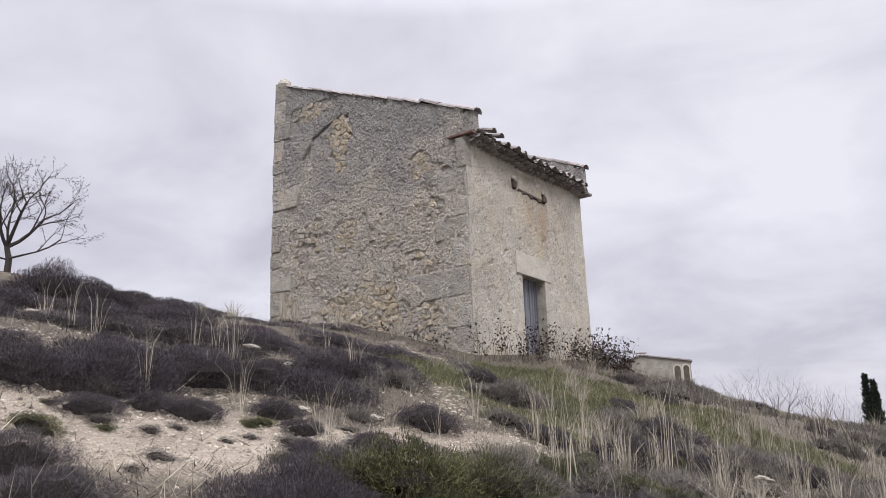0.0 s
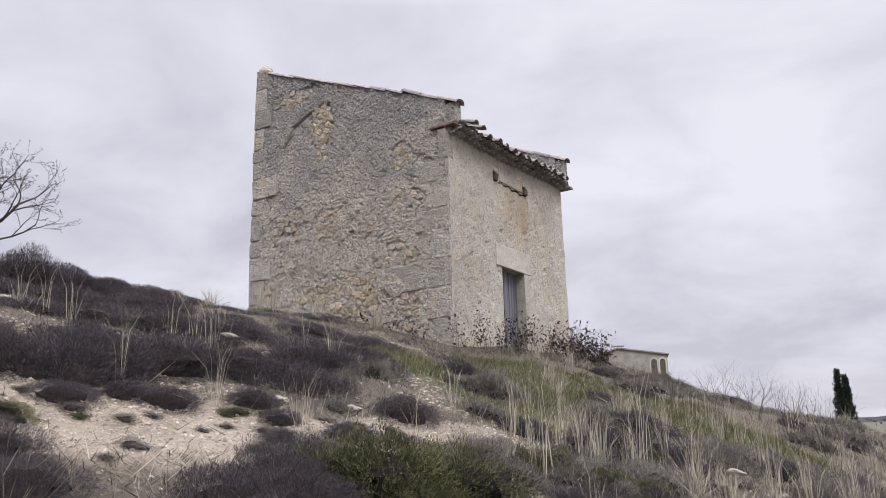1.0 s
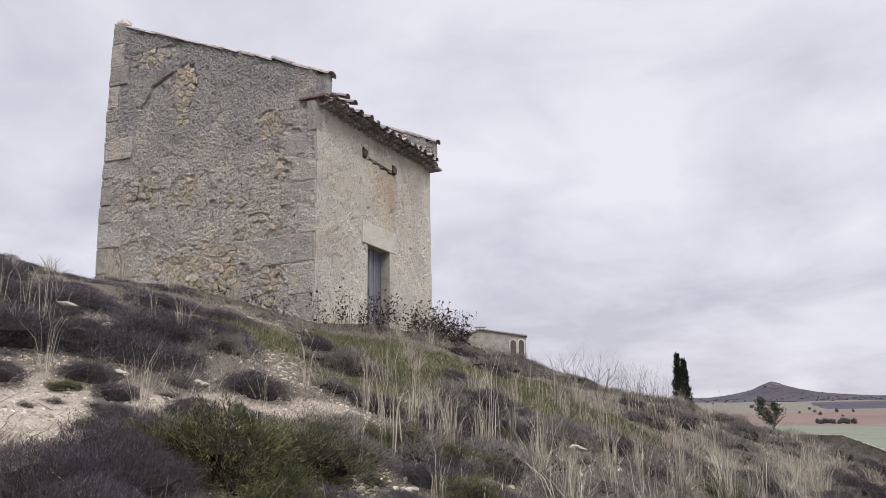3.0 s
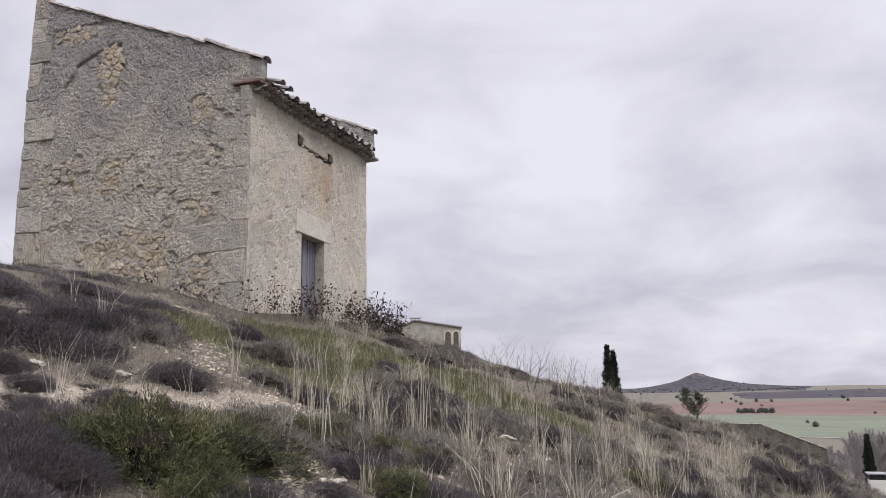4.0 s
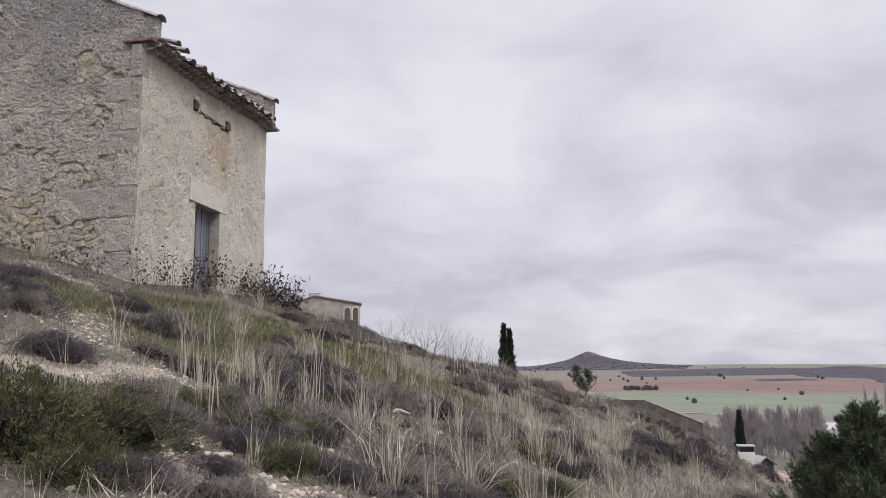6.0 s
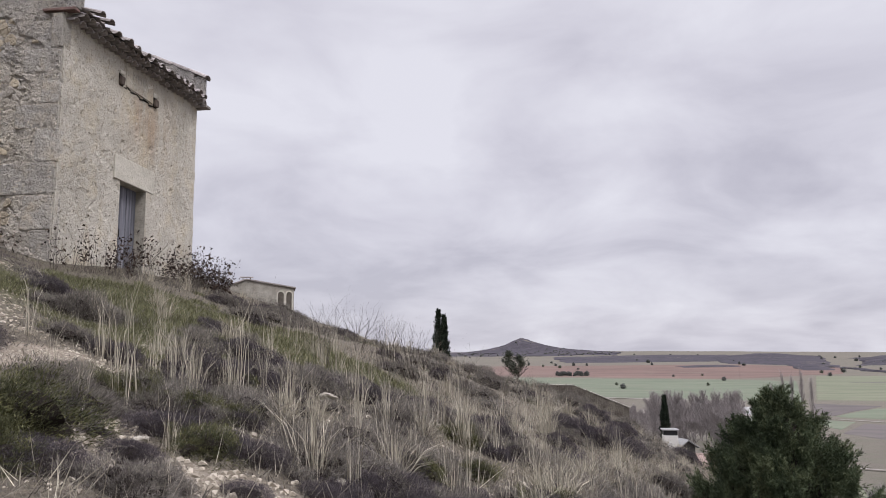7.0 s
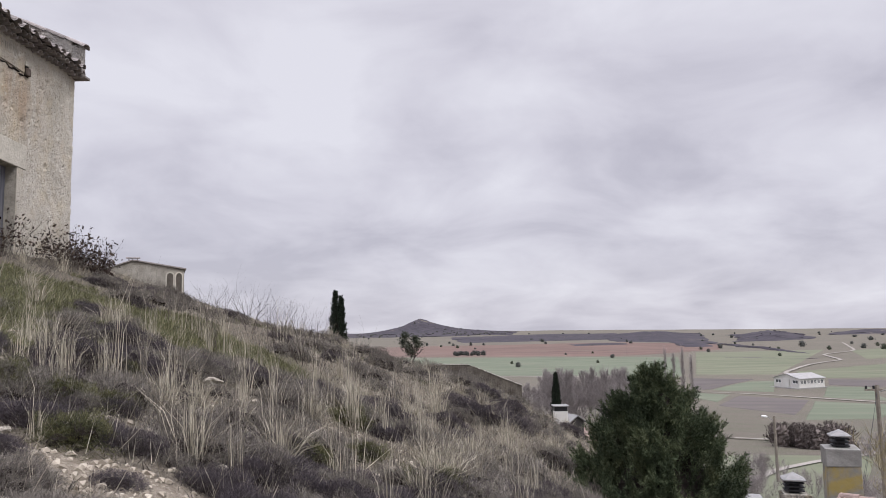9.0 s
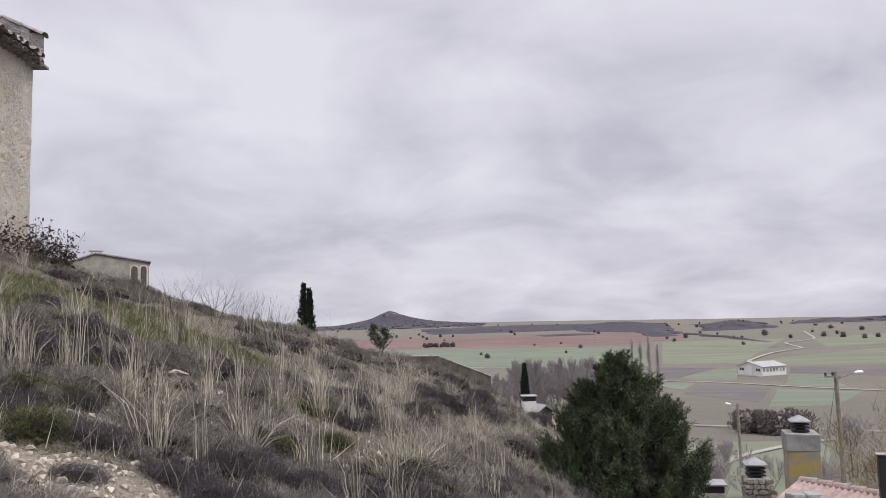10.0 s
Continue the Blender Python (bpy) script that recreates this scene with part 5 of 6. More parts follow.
BLACK = mat_plain("sooty_metal", (0.02, 0.02, 0.022), 0.6, 0.3)
POLEWOOD = mat_plain("grey_pole", (0.22, 0.195, 0.165), 0.9, 0.1, 0.25, 5.0)
LAMPWHITE = mat_plain("white_lamp_shell", (0.78, 0.78, 0.78), 0.4, 0.4, 0.05)
REDTILE = mat_plain("pinkish_clay_tile", (0.30, 0.225, 0.198), 0.85, 0.15, 0.4, 5.0)
OLDSTONE = mat_plain("old_pale_masonry", (0.31, 0.29, 0.252), 0.95, 0.1, 0.3, 2.5, 0.05)
EVERGREEN = mat_leafy("dark_tree_leaves", (0.03, 0.036, 0.026), (0.055, 0.062, 0.044), (0.09, 0.095, 0.065))
# Paler, greyer than EVERGREEN: distance haze put into the leaf colour.
HAZYLEAF = mat_leafy("hazy_tree_leaves", (0.05, 0.052, 0.048), (0.075, 0.078, 0.07), (0.10, 0.10, 0.09))
# Grey twigs lifted paler, with the valley's haze put into their colour.
BARETWIG = mat_leafy("hazy_winter_twigs", (0.19, 0.168, 0.166), (0.29, 0.26, 0.255), (0.40, 0.365, 0.35))
WINDOWGREY = mat_plain("dark_window_glass", (0.07, 0.075, 0.08), 0.3, 0.4)
HEDGETWIG = mat_leafy("brown_hedge_twigs", (0.07, 0.058, 0.055), (0.125, 0.105, 0.097), (0.19, 0.16, 0.145))
WILLOW = mat_leafy("yellowish_winter_twigs", (0.16, 0.135, 0.08), (0.25, 0.215, 0.125), (0.33, 0.29, 0.17))


def lichen_cement():
    m = Mat("cement_with_yellow_lichen")
    n1, n2 = m.noise(3.0, 5, 0.65), m.noise(1.3, 4, 0.6, 0.3)
    base = m.ramp(n1, (0.3, (0.17, 0.165, 0.15)), (0.7, (0.28, 0.27, 0.24)))
    patch = m.ramp(n2, (0.45, 0.0), (0.60, 0.85))
    m.colour(m.mix(patch, base, (0.33, 0.25, 0.07)))
    return m.bump(n1, 0.02, 0.6).m


LICHEN = lichen_cement()


def field(corners, mat, label, lift=0.12, mound=0.0):
    """a field draped over the plain between four corners given by bearing and distance"""
    (a, b, c, d) = [Vector(at(*q)) for q in corners]
    nu, nv = 48, 24
    v, f = [], []
    for j in range(nv + 1):
        for i in range(nu + 1):
            s, t = i / nu, j / nv
            p = (a * (1 - s) + b * s) * (1 - t) + (d * (1 - s) + c * s) * t
            k = (p - Vector(EYE.xy)).length
            if mound:
                p.y += 0.02 * k * fbm(p.x, p.y, 0.0028) + 0.022 * k * fbm(p.x + 50, p.y, 0.011)
                p.x += 0.008 * k * fbm(p.x, p.y + 90, 0.02)
            else:
                p.x += 0.004 * k * fbm(p.x + 30, p.y, 6.0 / k)
            edge = (0.0 if mound else 0.012) * k * fbm(p.x * 8 / k + i * 0.3, p.y * 8 / k, 0.6) if j in (0, nv) else 0.0
            rim = i in (0, nu) or j in (0, nv)
            v.append((p.x, p.y + edge, height(p.x, p.y + edge) + (-0.35 - k * 0.0004 if rim else 0.05 + k * 0.0003) + mound * math.sin(math.pi * s) ** 0.6 * math.sin(math.pi * t) * (0.8 + 0.6 * fbm(p.x, p.y, 0.006))))
    for j in range(nv):
        for i in range(nu):
            q = j * (nu + 1) + i
            f.append((q, q + 1, q + nu + 2, q + nu + 1))
    tagged(new("field", raw_mesh("field", v, f, mat, True)), label, "field", kind="structure")


def track(points, width, label, mat=None, lift=0.12):
    """a road ribbon through points given by bearing and distance"""
    ps = [Vector(at(*q)) for q in points]
    fine = []
    for a, b in zip(ps, ps[1:]):
        n = 12
        fine += [a.lerp(b, k / n) for k in range(n)]
    fine.append(ps[-1])
    for _ in range(10):
        fine = [fine[0]] + [(fine[k - 1] + fine[k] * 2 + fine[k + 1]) / 4 for k in range(1, len(fine) - 1)] + [fine[-1]]
    v, f = [], []
    for k, p in enumerate(fine):
        t = (fine[min(k + 1, len(fine) - 1)] - fine[max(k - 1, 0)]).normalized()
        n = Vector((-t.y, t.x)) * width / 2
        far = (p - Vector(EYE.xy)).length
        for q in (p - n, p + n):
            v.append((q.x, q.y, height(q.x, q.y) + lift + far * 0.0005))
        if k:
            f.append((2 * k - 2, 2 * k - 1, 2 * k + 1, 2 * k))
    tagged(new("road", raw_mesh("road", v, f, mat or TRACKMAT)), label, "road", kind="structure")


field(((5.0, 1230), (-15.6, 1300), (-15.6, 660), (5.0, 780)), RED, "reddish ploughed field across the valley")
field(((-15.0, 1290), (-22.0, 1122), (-21.74, 835), (-15.0, 664)), RED, "reddish ploughed field across the valley")
field(((4.0, 745), (-19.2, 655), (-19.5, 392), (4.0, 440)), CROP, "green young crop field in the valley")
field(((-19.9, 763), (-28.6, 836), (-25.3, 405), (-19.9, 405)), PALECROP, "pale green crop field in the valley")
field(((-26.3, 440), (-40.0, 772), (-40.0, 430), (-27.0, 392)), PALECROP, "pale green crop field in the valley")
field(((-29.8, 790), (-40.0, 1300), (-40.0, 800), (-30.8, 600)), PALECROP, "pale green crop field in the valley")
field(((-19.7, 388), (-24.0, 380), (-20.9, 312), (-19.7, 310)), PLOUGH, "dark ploughed field in the valley")
field(((-23.6, 362), (-25.4, 368), (-25.2, 303), (-20.9, 309)), CROP, "green young crop field in the valley")
field(((-28.4, 386), (-40.0, 392), (-40.0, 330), (-28.4, 344)), PLOUGH, "dark ploughed field in the valley")
field(((-28.4, 338), (-31.0, 340), (-32.2, 256), (-28.1, 269)), CROP, "green young crop field in the valley")
field(((-19.8, 290), (-22.3, 272), (-21.4, 212), (-19.6, 245)), CROP, "green young crop field in the valley")
field(((-22.8, 262), (-27.4, 246), (-26.4, 150), (-21.4, 195)), PLOUGH, "dark ploughed field in the valley")
field(((-27.6, 242), (-33.0, 232), (-31.4, 150), (-26.8, 135)), CROP, "green young crop field in the valley")
field(((-21.9, 640), (-28.2, 618), (-28.2, 606), (-21.9, 622)), PLOUGH, "dark field edge between two crops")
field(((-2.0, 2200), (-15.0, 2600), (-14.5, 1480), (-3.0, 1400)), SCRUB, "dark scrub on a far low ridge", 0, 6.0)
field(((-13.0, 2300), (-20.3, 2400), (-21.3, 1180), (-14.3, 1330)), SCRUB, "dark scrub on a far low ridge", 0, 10.0)
field(((-18.4, 1260), (-21.9, 1210), (-21.4, 960), (-19.6, 930)), SCRUB, "dark scrub on a gullied slope", 0, 4.0)
field(((-10.8, 1180), (-15.2, 1220), (-15.6, 1110), (-11.5, 1080)), SCRUB, "dark scrub strip along a red field", 0, 2.0)
field(((-22.5, 1900), (-26.9, 2100), (-27.7, 1420), (-23.0, 1180)), SCRUB, "dark scrub on a far low ridge", 0, 10.0)
field(((-21.9, 1150), (-27.2, 730), (-27.2, 700), (-21.9, 1070)), SCRUB, "dark hedge bank along a field", 0, 2.0)
field(((-28.9, 2300), (-36.0, 2900), (-39.0, 2300), (-29.0, 1790)), SCRUB, "dark scrub on a far low ridge", 0, 14.0)
field(((9.0, 3400), (-7.5, 3300), (-7.0, 2350), (8.5, 2400)), SCRUB, "dark scrub on the far hill's slopes", 0, 3.0)
track(((-17.5, 315), (-20.0, 301), (-23.5, 280), (-27.6, 259), (-32.7, 242), (-41.0, 225)), 2.6, "pale straight road across the valley")
track(((-14.0, 104), (-22.0, 97), (-24.7, 96), (-31.0, 97), (-40.0, 96)), 0.9, "pale narrow road at the valley's edge")
track(((-26.4, 380), (-25.8, 433), (-27.0, 492), (-28.24, 551), (-29.5, 585), (-28.2, 680), (-29.06, 717), (-30.25, 785), (-29.9, 911), (-29.5, 1113)), 2.4, "pale winding farm track in the valley")
field(((-21.0, 78), (-31.0, 84), (-30.0, 50), (-21.5, 46)), PALECROP, "rough green grass below the slope")
track(((-23.4, 60), (-24.9, 67), (-27.9, 76), (-31.7, 87)), 0.8, "pale footpath below the slope")
track(((2.0, 420), (-6.0, 410), (-13.0, 395)), 3.0, "pale farm track along the green field")


# far and middle trees
def twig_tree(seed, h, spread, mat, depth=3, r0=0.02, bendy=0.13, up=0.16, per=7):
    """a leafless tree of height about h, as trunk and crown meshes"""
    r = random.Random(seed)
    segs = []
    trunk = [(Vector((0, 0, -0.5)), Vector((0, 0, h * 0.25)), h * r0, h * r0 * 0.8)]
    for k in range(9):
        a = k * 2.4 + r.uniform(-0.3, 0.3)
        z = h * (0.06 + 0.075 * k)
        limbs(r, Vector((0, 0, z)), Vector((math.cos(a) * spread, math.sin(a) * spread, 1)), h * (0.60 - 0.045 * k), h * r0 * 0.3, depth, segs, bendy, (1, 2), up)
    trunk.append((Vector((0, 0, h * 0.25)), Vector((0, 0, h * 0.85)), h * r0 * 0.8, h * r0 * 0.2))
    tv, tf = tubes(trunk, 6)
    np.random.seed(seed)
    tips = np.repeat(np.array([tuple(q) for _, q, _, b in segs if b < h * r0 * 0.13]), per, axis=0)
    way = np.random.normal(size=tips.shape) * 0.5 + np.array([0, 0, 0.75])
    v, f = merge([[tuple(q) for q in s] if i == 0 else s for i, s in enumerate(tubes(segs, 3))], blades_one(tips, tips + way * h * 0.075, np.full(len(tips), h * 0.0028)))
    return raw_mesh("trunk", [tuple(q) for q in tv], tf, BARK), raw_mesh("crown", v, f, mat)


def set_tree(name, meshes, x, y, s, label, group, z=None):
    e = empty(name, (x, y, height(x, y) if z is None else z), label, "tree", group)
    e.rotation_euler = (0, 0, rng.uniform(0, 6.28))
    e.scale = (s, s, s * rng.uniform(0.9, 1.1))
    for nm, me in zip(("trunk", "crown"), meshes):
        new(nm, me).parent = e
    return e


def spire(seed, h, fat, n=1500):
    """a leafless poplar: a straight stem with steep fine branches inside a spindle"""
    r = random.Random(seed)
    np.random.seed(seed)
    trunk = [(Vector((0, 0, -0.5)), Vector((0, 0, h * 0.9)), h * 0.013, h * 0.002)]
    segs = []
    for k in range(60):
        z = h * r.uniform(0.06, 0.8)
        a = r.uniform(0, 6.28)
        out_ = fat * h * (0.35 + 0.65 * math.sin(math.pi * min(1.0, 0.15 + z / h))) * r.uniform(0.4, 1.0)
        b = Vector((math.cos(a) * out_, math.sin(a) * out_, min(h * 0.97, z + h * r.uniform(0.1, 0.24))))
        segs.append((Vector((0, 0, z)), b, h * 0.0028, h * 0.0008))
    k = np.random.randint(0, 60, n)
    u = np.random.uniform(0.25, 1.0, n)[:, None]
    base = np.array([tuple(segs[i][0]) for i in k]) * (1 - u) + np.array([tuple(segs[i][1]) for i in k]) * u
    way = np.random.normal(scale=(0.3, 0.3, 0.2), size=(n, 3)) + np.array([0, 0, 0.9])
    v, f = merge([[tuple(q) for q in s] if i == 0 else s for i, s in enumerate(tubes(segs, 3))], blades_one(base, base + way * h * np.random.uniform(0.05, 0.11, n)[:, None], np.full(n, h * 0.0022)))
    tv, tf = tubes(trunk, 6)
    return raw_mesh("trunk", [tuple(q) for q in tv], tf, BARETWIG), raw_mesh("crown", v, f, BARETWIG)


POPLAR = [spire(400 + k, 10.0, 0.24, 5200) for k in range(4)]
SLIM = [spire(410 + k, 10.0, 0.055, 900) for k in range(2)]
ROUND = [twig_tree(420 + k, 6.0, 0.75, BARETWIG, 3, 0.018) for k in range(3)]
WILLOWS = [twig_tree(430 + k, 6.0, 0.7, WILLOW, 3, 0.02, 0.13, 0.12, 3) for k in range(2)]
for k in range(44):
    yaw = -6.8 - 8.6 * k / 44 + rng.uniform(-0.3, 0.3)
    d = rng.uniform(105, 150)
    x, y = at(yaw, d)
    top = EYE.z + d * math.tan(radians(-2.9 - 0.5 * rng.random() - 0.9 * (k % 5 == 0) - (1.0 if yaw > -9 else 0)))
    set_tree("poplar", POPLAR[k % 4], x, y, (top - height(x, y)) / 10.0, "leafless grey poplar in the valley", "valley poplars")
for k, (yaw, el) in enumerate(((-17.2, -1.9), (-17.9, -1.5), (-18.5, -1.35), (-19.1, -1.6), (-19.7, -2.1))):
    x, y = at(yaw, 165)
    top = EYE.z + 165 * math.tan(radians(el))
    set_tree("poplar", SLIM[k % 2], x, y, (top - height(x, y)) / 10.0, "tall leafless slender poplar in the valley", "tall poplars")
for k, (yaw, d, s) in enumerate(((-22.8, 42, 0.6), (-23.6, 46, 0.6), (-26.4, 44, 0.55), (-29.9, 46, 0.5), (-31.8, 58, 0.7), (-30.6, 33, 0.5))):
    set_tree("bare_tree", ROUND[k % 3], *at(yaw, d), s * 0.8, "small leafless grey tree below the slope", "small bare trees")
for k, (yaw, d, s) in enumerate(((-35.6, 33, 1.0), (-37.8, 30, 1.1))):
    set_tree("willow", WILLOWS[k % 2], *at(yaw, d), s, "leafless yellowish willow by the houses", "willows")


def bush_env(t):
    return math.sqrt(max(0.0, 1 - (2 * t - 0.75) ** 2 / 1.6)) * 0.5 + 0.02, 0.9 * t


def leafy(name, x, y, s, tall, mat, label, category, group, seed, clumps=60, per=26, z=None, base=0.0):
    e = conifer(name, (x, y, (height(x, y) if z is None else z) + base), lambda t: (bush_env(t)[0] * s, bush_env(t)[1] * tall), int(clumps * 1.7), per, s * 0.13, s * 0.018, mat, label, category, seed, s * 0.03, group)
    return e


# dark hedge bushes by the lower road, lone trees in the fields
for k in range(11):
    x, y = at(-25.0 - 0.42 * k, rng.uniform(86, 95))
    e = leafy("hedge_bush", x, y, rng.uniform(2.2, 3.2), rng.uniform(1.8, 3.0), HEDGETWIG, "brown leafless hedge bush by the road", "bush", "hedge bushes", 500 + k, 90, 30)
for k, (yaw, d, s) in enumerate(((-7.21, 506, 6.5), (-6.75, 560, 4), (-10.79, 726, 4), (-12.78, 758, 4), (-14.21, 633, 6), (-13.13, 562, 4), (-20.95, 770, 6), (-20.45, 845, 6), (-21.75, 879, 9), (-25.61, 654, 5), (-27.06, 941, 12), (-28.68, 821, 7), (-30.73, 855, 9), (-31.9, 818, 10), (-33.16, 783, 8), (-31.55, 945, 7), (-30.06, 1044, 6), (-22.76, 1108, 6), (-25.02, 838, 5), (-25.57, 831, 5), (-23.94, 999, 5), (-2.66, 1065, 8), (-2.36, 1210, 8), (-1.42, 1172, 6), (-3.99, 995, 5), (-33.94, 805, 8))):
    leafy("field_tree", *at(yaw, d), s * 0.75, s * 0.62, EVERGREEN if k % 2 else HAZYLEAF, "small dark lone tree among the fields", "tree", "field trees", 520 + k, 40, 20)
for k in range(12):
    leafy("field_bush", *at(-2.5 - 0.2 * k + rng.uniform(-0.08, 0.08), rng.uniform(742, 765)), rng.uniform(5, 8), rng.uniform(4, 6), HAZYLEAF, "brownish bush in a row along the field's edge", "bush", "field bushes", 900 + k, 30, 20)
for k in range(110):
    leafy("far_tree", *at(rng.uniform(-6.5, 5.0), rng.uniform(2350, 2960)), rng.uniform(6, 15), rng.uniform(4, 8), HAZYLEAF, "far dark tree on the scrubby upland", "tree", "far trees", 700 + k, 22, 12)
for k in range(46):
    yaw = rng.uniform(-36, 5)
    d = rng.choice((rng.uniform(1150, 1500), rng.uniform(1500, 2200), rng.uniform(2250, 2700)))
    leafy("far_tree", *at(yaw, d), rng.uniform(5, 11), rng.uniform(4, 7), HAZYLEAF, "far dark tree on the scrubby upland", "tree", "far trees", 560 + k, 26, 14)


# cypresses and the tree beyond the crest
def cyp_env(h, w):
    def env(t):
        return w * min(1.0, 0.05 + ((1 - t) * h / 2.4) ** 0.95), h * t
    return env


def cypress(yaw, d, top_el, w, seed, label, group=""):
    x, y = at(yaw, d)
    top = EYE.z + d * math.tan(radians(top_el))
    z = height(x, y) - 0.2
    conifer("cypress", (x, y, z), cyp_env(top - z, w), 1100, 40, 0.26, 0.035, CYPRESS, label, "cypress", seed, 0.12, group)


cypress(6.56, 46.0, 3.1, 0.34, 31, "slender dark green cypress beyond the hill's crest", "cypress pair")
cypress(6.14, 46.2, 2.7, 0.36, 32, "slender dark green cypress beyond the hill's crest", "cypress pair")
cypress(-9.95, 62.0, -3.3, 0.36, 33, "small dark cypress behind a cellar chimney")
ox, oy = at(0.95, 30.0)
oz = height(ox, oy)
oak = empty("young_oak", (ox, oy, oz), "young evergreen oak with a loose crown beyond the crest", "tree")
r_ = random.Random(77)
segs = []
top = EYE.z + 30 * math.tan(radians(0.02)) - oz
limbs(r_, Vector((0, 0, top * 0.58)), Vector((0.1, 0, 1)), top * 0.20, 0.03, 2, segs, 0.2, (2, 3), 0.1)
tv, tf = tubes([(Vector((0, 0, -0.3)), Vector((0, 0, top * 0.58)), 0.07, 0.045)] + segs, 5)
o = new("trunk", raw_mesh("trunk", [tuple(q) for q in tv], tf, BARK))
o.parent = oak
np.random.seed(9)
bs, ts = [], []
for cx, cz, rr in ((-0.20, -0.14, 0.13), (-0.24, -0.38, 0.20), (-0.10, -0.62, 0.20), (0.20, -0.28, 0.16), (0.27, -0.50, 0.20), (0.05, -0.82, 0.18)):
    c_ = np.array([cx, 0.0, top + cz])
    m_ = c_ + np.random.normal(scale=rr * 0.55, size=(420, 3))
    w_ = np.random.normal(size=(420, 3))
    w_ /= np.linalg.norm(w_, axis=1)[:, None]
    bs.append(m_)
    ts.append(m_ + w_ * 0.07)
v, f = blades_one(np.concatenate(bs), np.concatenate(ts), np.full(420 * 6, 0.03))
o = new("crown", raw_mesh("crown", v.tolist(), f, EVERGREEN))
o.parent = oak


# the second dovecote beyond the crest
def arch(bm, x0, x1, z0, z1, y):
    n = 8
    r = (x1 - x0) / 2
    pts = [(x0, z0), (x1, z0)] + [((x0 + x1) / 2 + r * math.cos(math.pi * k / n), z1 - r + r * math.sin(math.pi * k / n)) for k in range(n + 1)]
    a = [bm.verts.new((px, y, pz)) for px, pz in pts]
    b = [bm.verts.new((px, y + 0.12, pz)) for px, pz in pts]
    bm.faces.new(a)
    bm.faces.new(b[::-1])
    for k in range(len(pts)):
        bm.faces.new([a[k], b[k], b[(k + 1) % len(pts)], a[(k + 1) % len(pts)]])
    bmesh.ops.recalc_face_normals(bm, faces=bm.faces)
    return bm


# Dark tone that paints a recess's shade onto the flat niche arches.
NICHE = mat_plain("shaded_niche_plaster", (0.10, 0.088, 0.075), 0.95, 0.1)
hx, hy = at(19.6, 45.0)
hz = height(hx, hy)
hut = empty("small_dovecote", (hx, hy, hz), "small square masonry dovecote with arched niches beyond the crest", "building")
hut.rotation_euler = (0, 0, radians(19.6))
ev = EYE.z + 45 * math.tan(radians(4.72)) - hz
rd = EYE.z + 45 * math.tan(radians(5.25)) - hz
bm = bmesh.new()
prof = [(-2.45, -0.5), (1.62, -0.5), (1.62, ev), (-1.05, rd), (-2.45, ev - 0.1)]
fr = [bm.verts.new((x, -1.2, z)) for x, z in prof]
bk = [bm.verts.new((x, 2.2, z)) for x, z in prof]
bm.faces.new(fr)
bm.faces.new(bk[::-1])
for k in range(5):
    bm.faces.new([fr[k], bk[k], bk[(k + 1) % 5], fr[(k + 1) % 5]])
bmesh.ops.recalc_face_normals(bm, faces=bm.faces)
part("wall", bm, OLDSTONE, hut)
for xa, za, xb, zb in ((1.72, ev - 0.02, -1.07, rd + 0.02), (-1.03, rd + 0.02, -2.55, ev - 0.12)):
    bm = bmesh.new()
    q = [bm.verts.new((x, y, z + dz)) for dz in (0.0, 0.07) for x, z, y in ((xa, za, -1.3), (xb, zb, -1.3), (xb, zb, 2.3), (xa, za, 2.3))]
    for fc in ((0, 1, 2, 3), (7, 6, 5, 4), (0, 4, 5, 1), (1, 5, 6, 2), (2, 6, 7, 3), (3, 7, 4, 0)):
        bm.faces.new([q[i] for i in fc])
    bmesh.ops.recalc_face_normals(bm, faces=bm.faces)
    part("roof", bm, TILE, hut)
for x0, x1 in ((0.72, 1.05), (1.2, 1.5)):
    part("niche", arch(bmesh.new(), x0, x1, ev - 1.5, ev - 0.22, -1.24), NICHE, hut)
    part("surround", arch(bmesh.new(), x0 - 0.07, x1 + 0.07, ev - 1.5, ev - 0.14, -1.225), LINTEL, hut)
bm = bmesh.new()
for x in (-1.27, -0.85):
    box(bm, (x, -0.6, rd), (x + 0.05, -0.5, rd + 0.22))
box(bm, (-1.4, -0.7, rd + 0.20), (-0.67, -0.4, rd + 0.25))
part("vent_cap", bm, TILE, hut)

# ruined wall on the far side of the crest
CAP_ME = shared("capstone", box(bmesh.new(), (-0.5, -0.5, -0.5), (0.5, 0.5, 0.5), 0.12), OLDSTONE)
r_ = random.Random(5)
ruin = empty("ruined_wall", (*at(-4, 34), height(*at(-4, 34))), "low ruined stone wall running down the hill", "wall")
bm = bmesh.new()
n = 60
prev = None
for k in range(n + 1):
    yaw = -0.6 - 6.8 * k / n
    el = -2.5 - 0.15 * k / n - 1.5 * max(0.0, (k / n - 0.42) / 0.58) + r_.uniform(-0.05, 0.05)
    x, y = at(yaw, 34)
    z = EYE.z + 34 * math.tan(radians(el)) - ruin.location.z
    zb = height(x, y) - 0.6 - ruin.location.z
    x, y = x - ruin.location.x, y - ruin.location.y
    ring = [bm.verts.new(q) for q in ((x, y + r_.uniform(-0.01, 0.01), zb), (x, y + r_.uniform(-0.01, 0.01), (z + zb) / 2), (x, y + r_.uniform(-0.01, 0.01), z), (x, y + 0.5, z + r_.uniform(-0.05, 0.05)), (x, y + 0.5, zb))]
    if prev:
        for j in range(4):
            bm.faces.new([prev[j], ring[j], ring[j + 1], prev[j + 1]])
    prev = ring
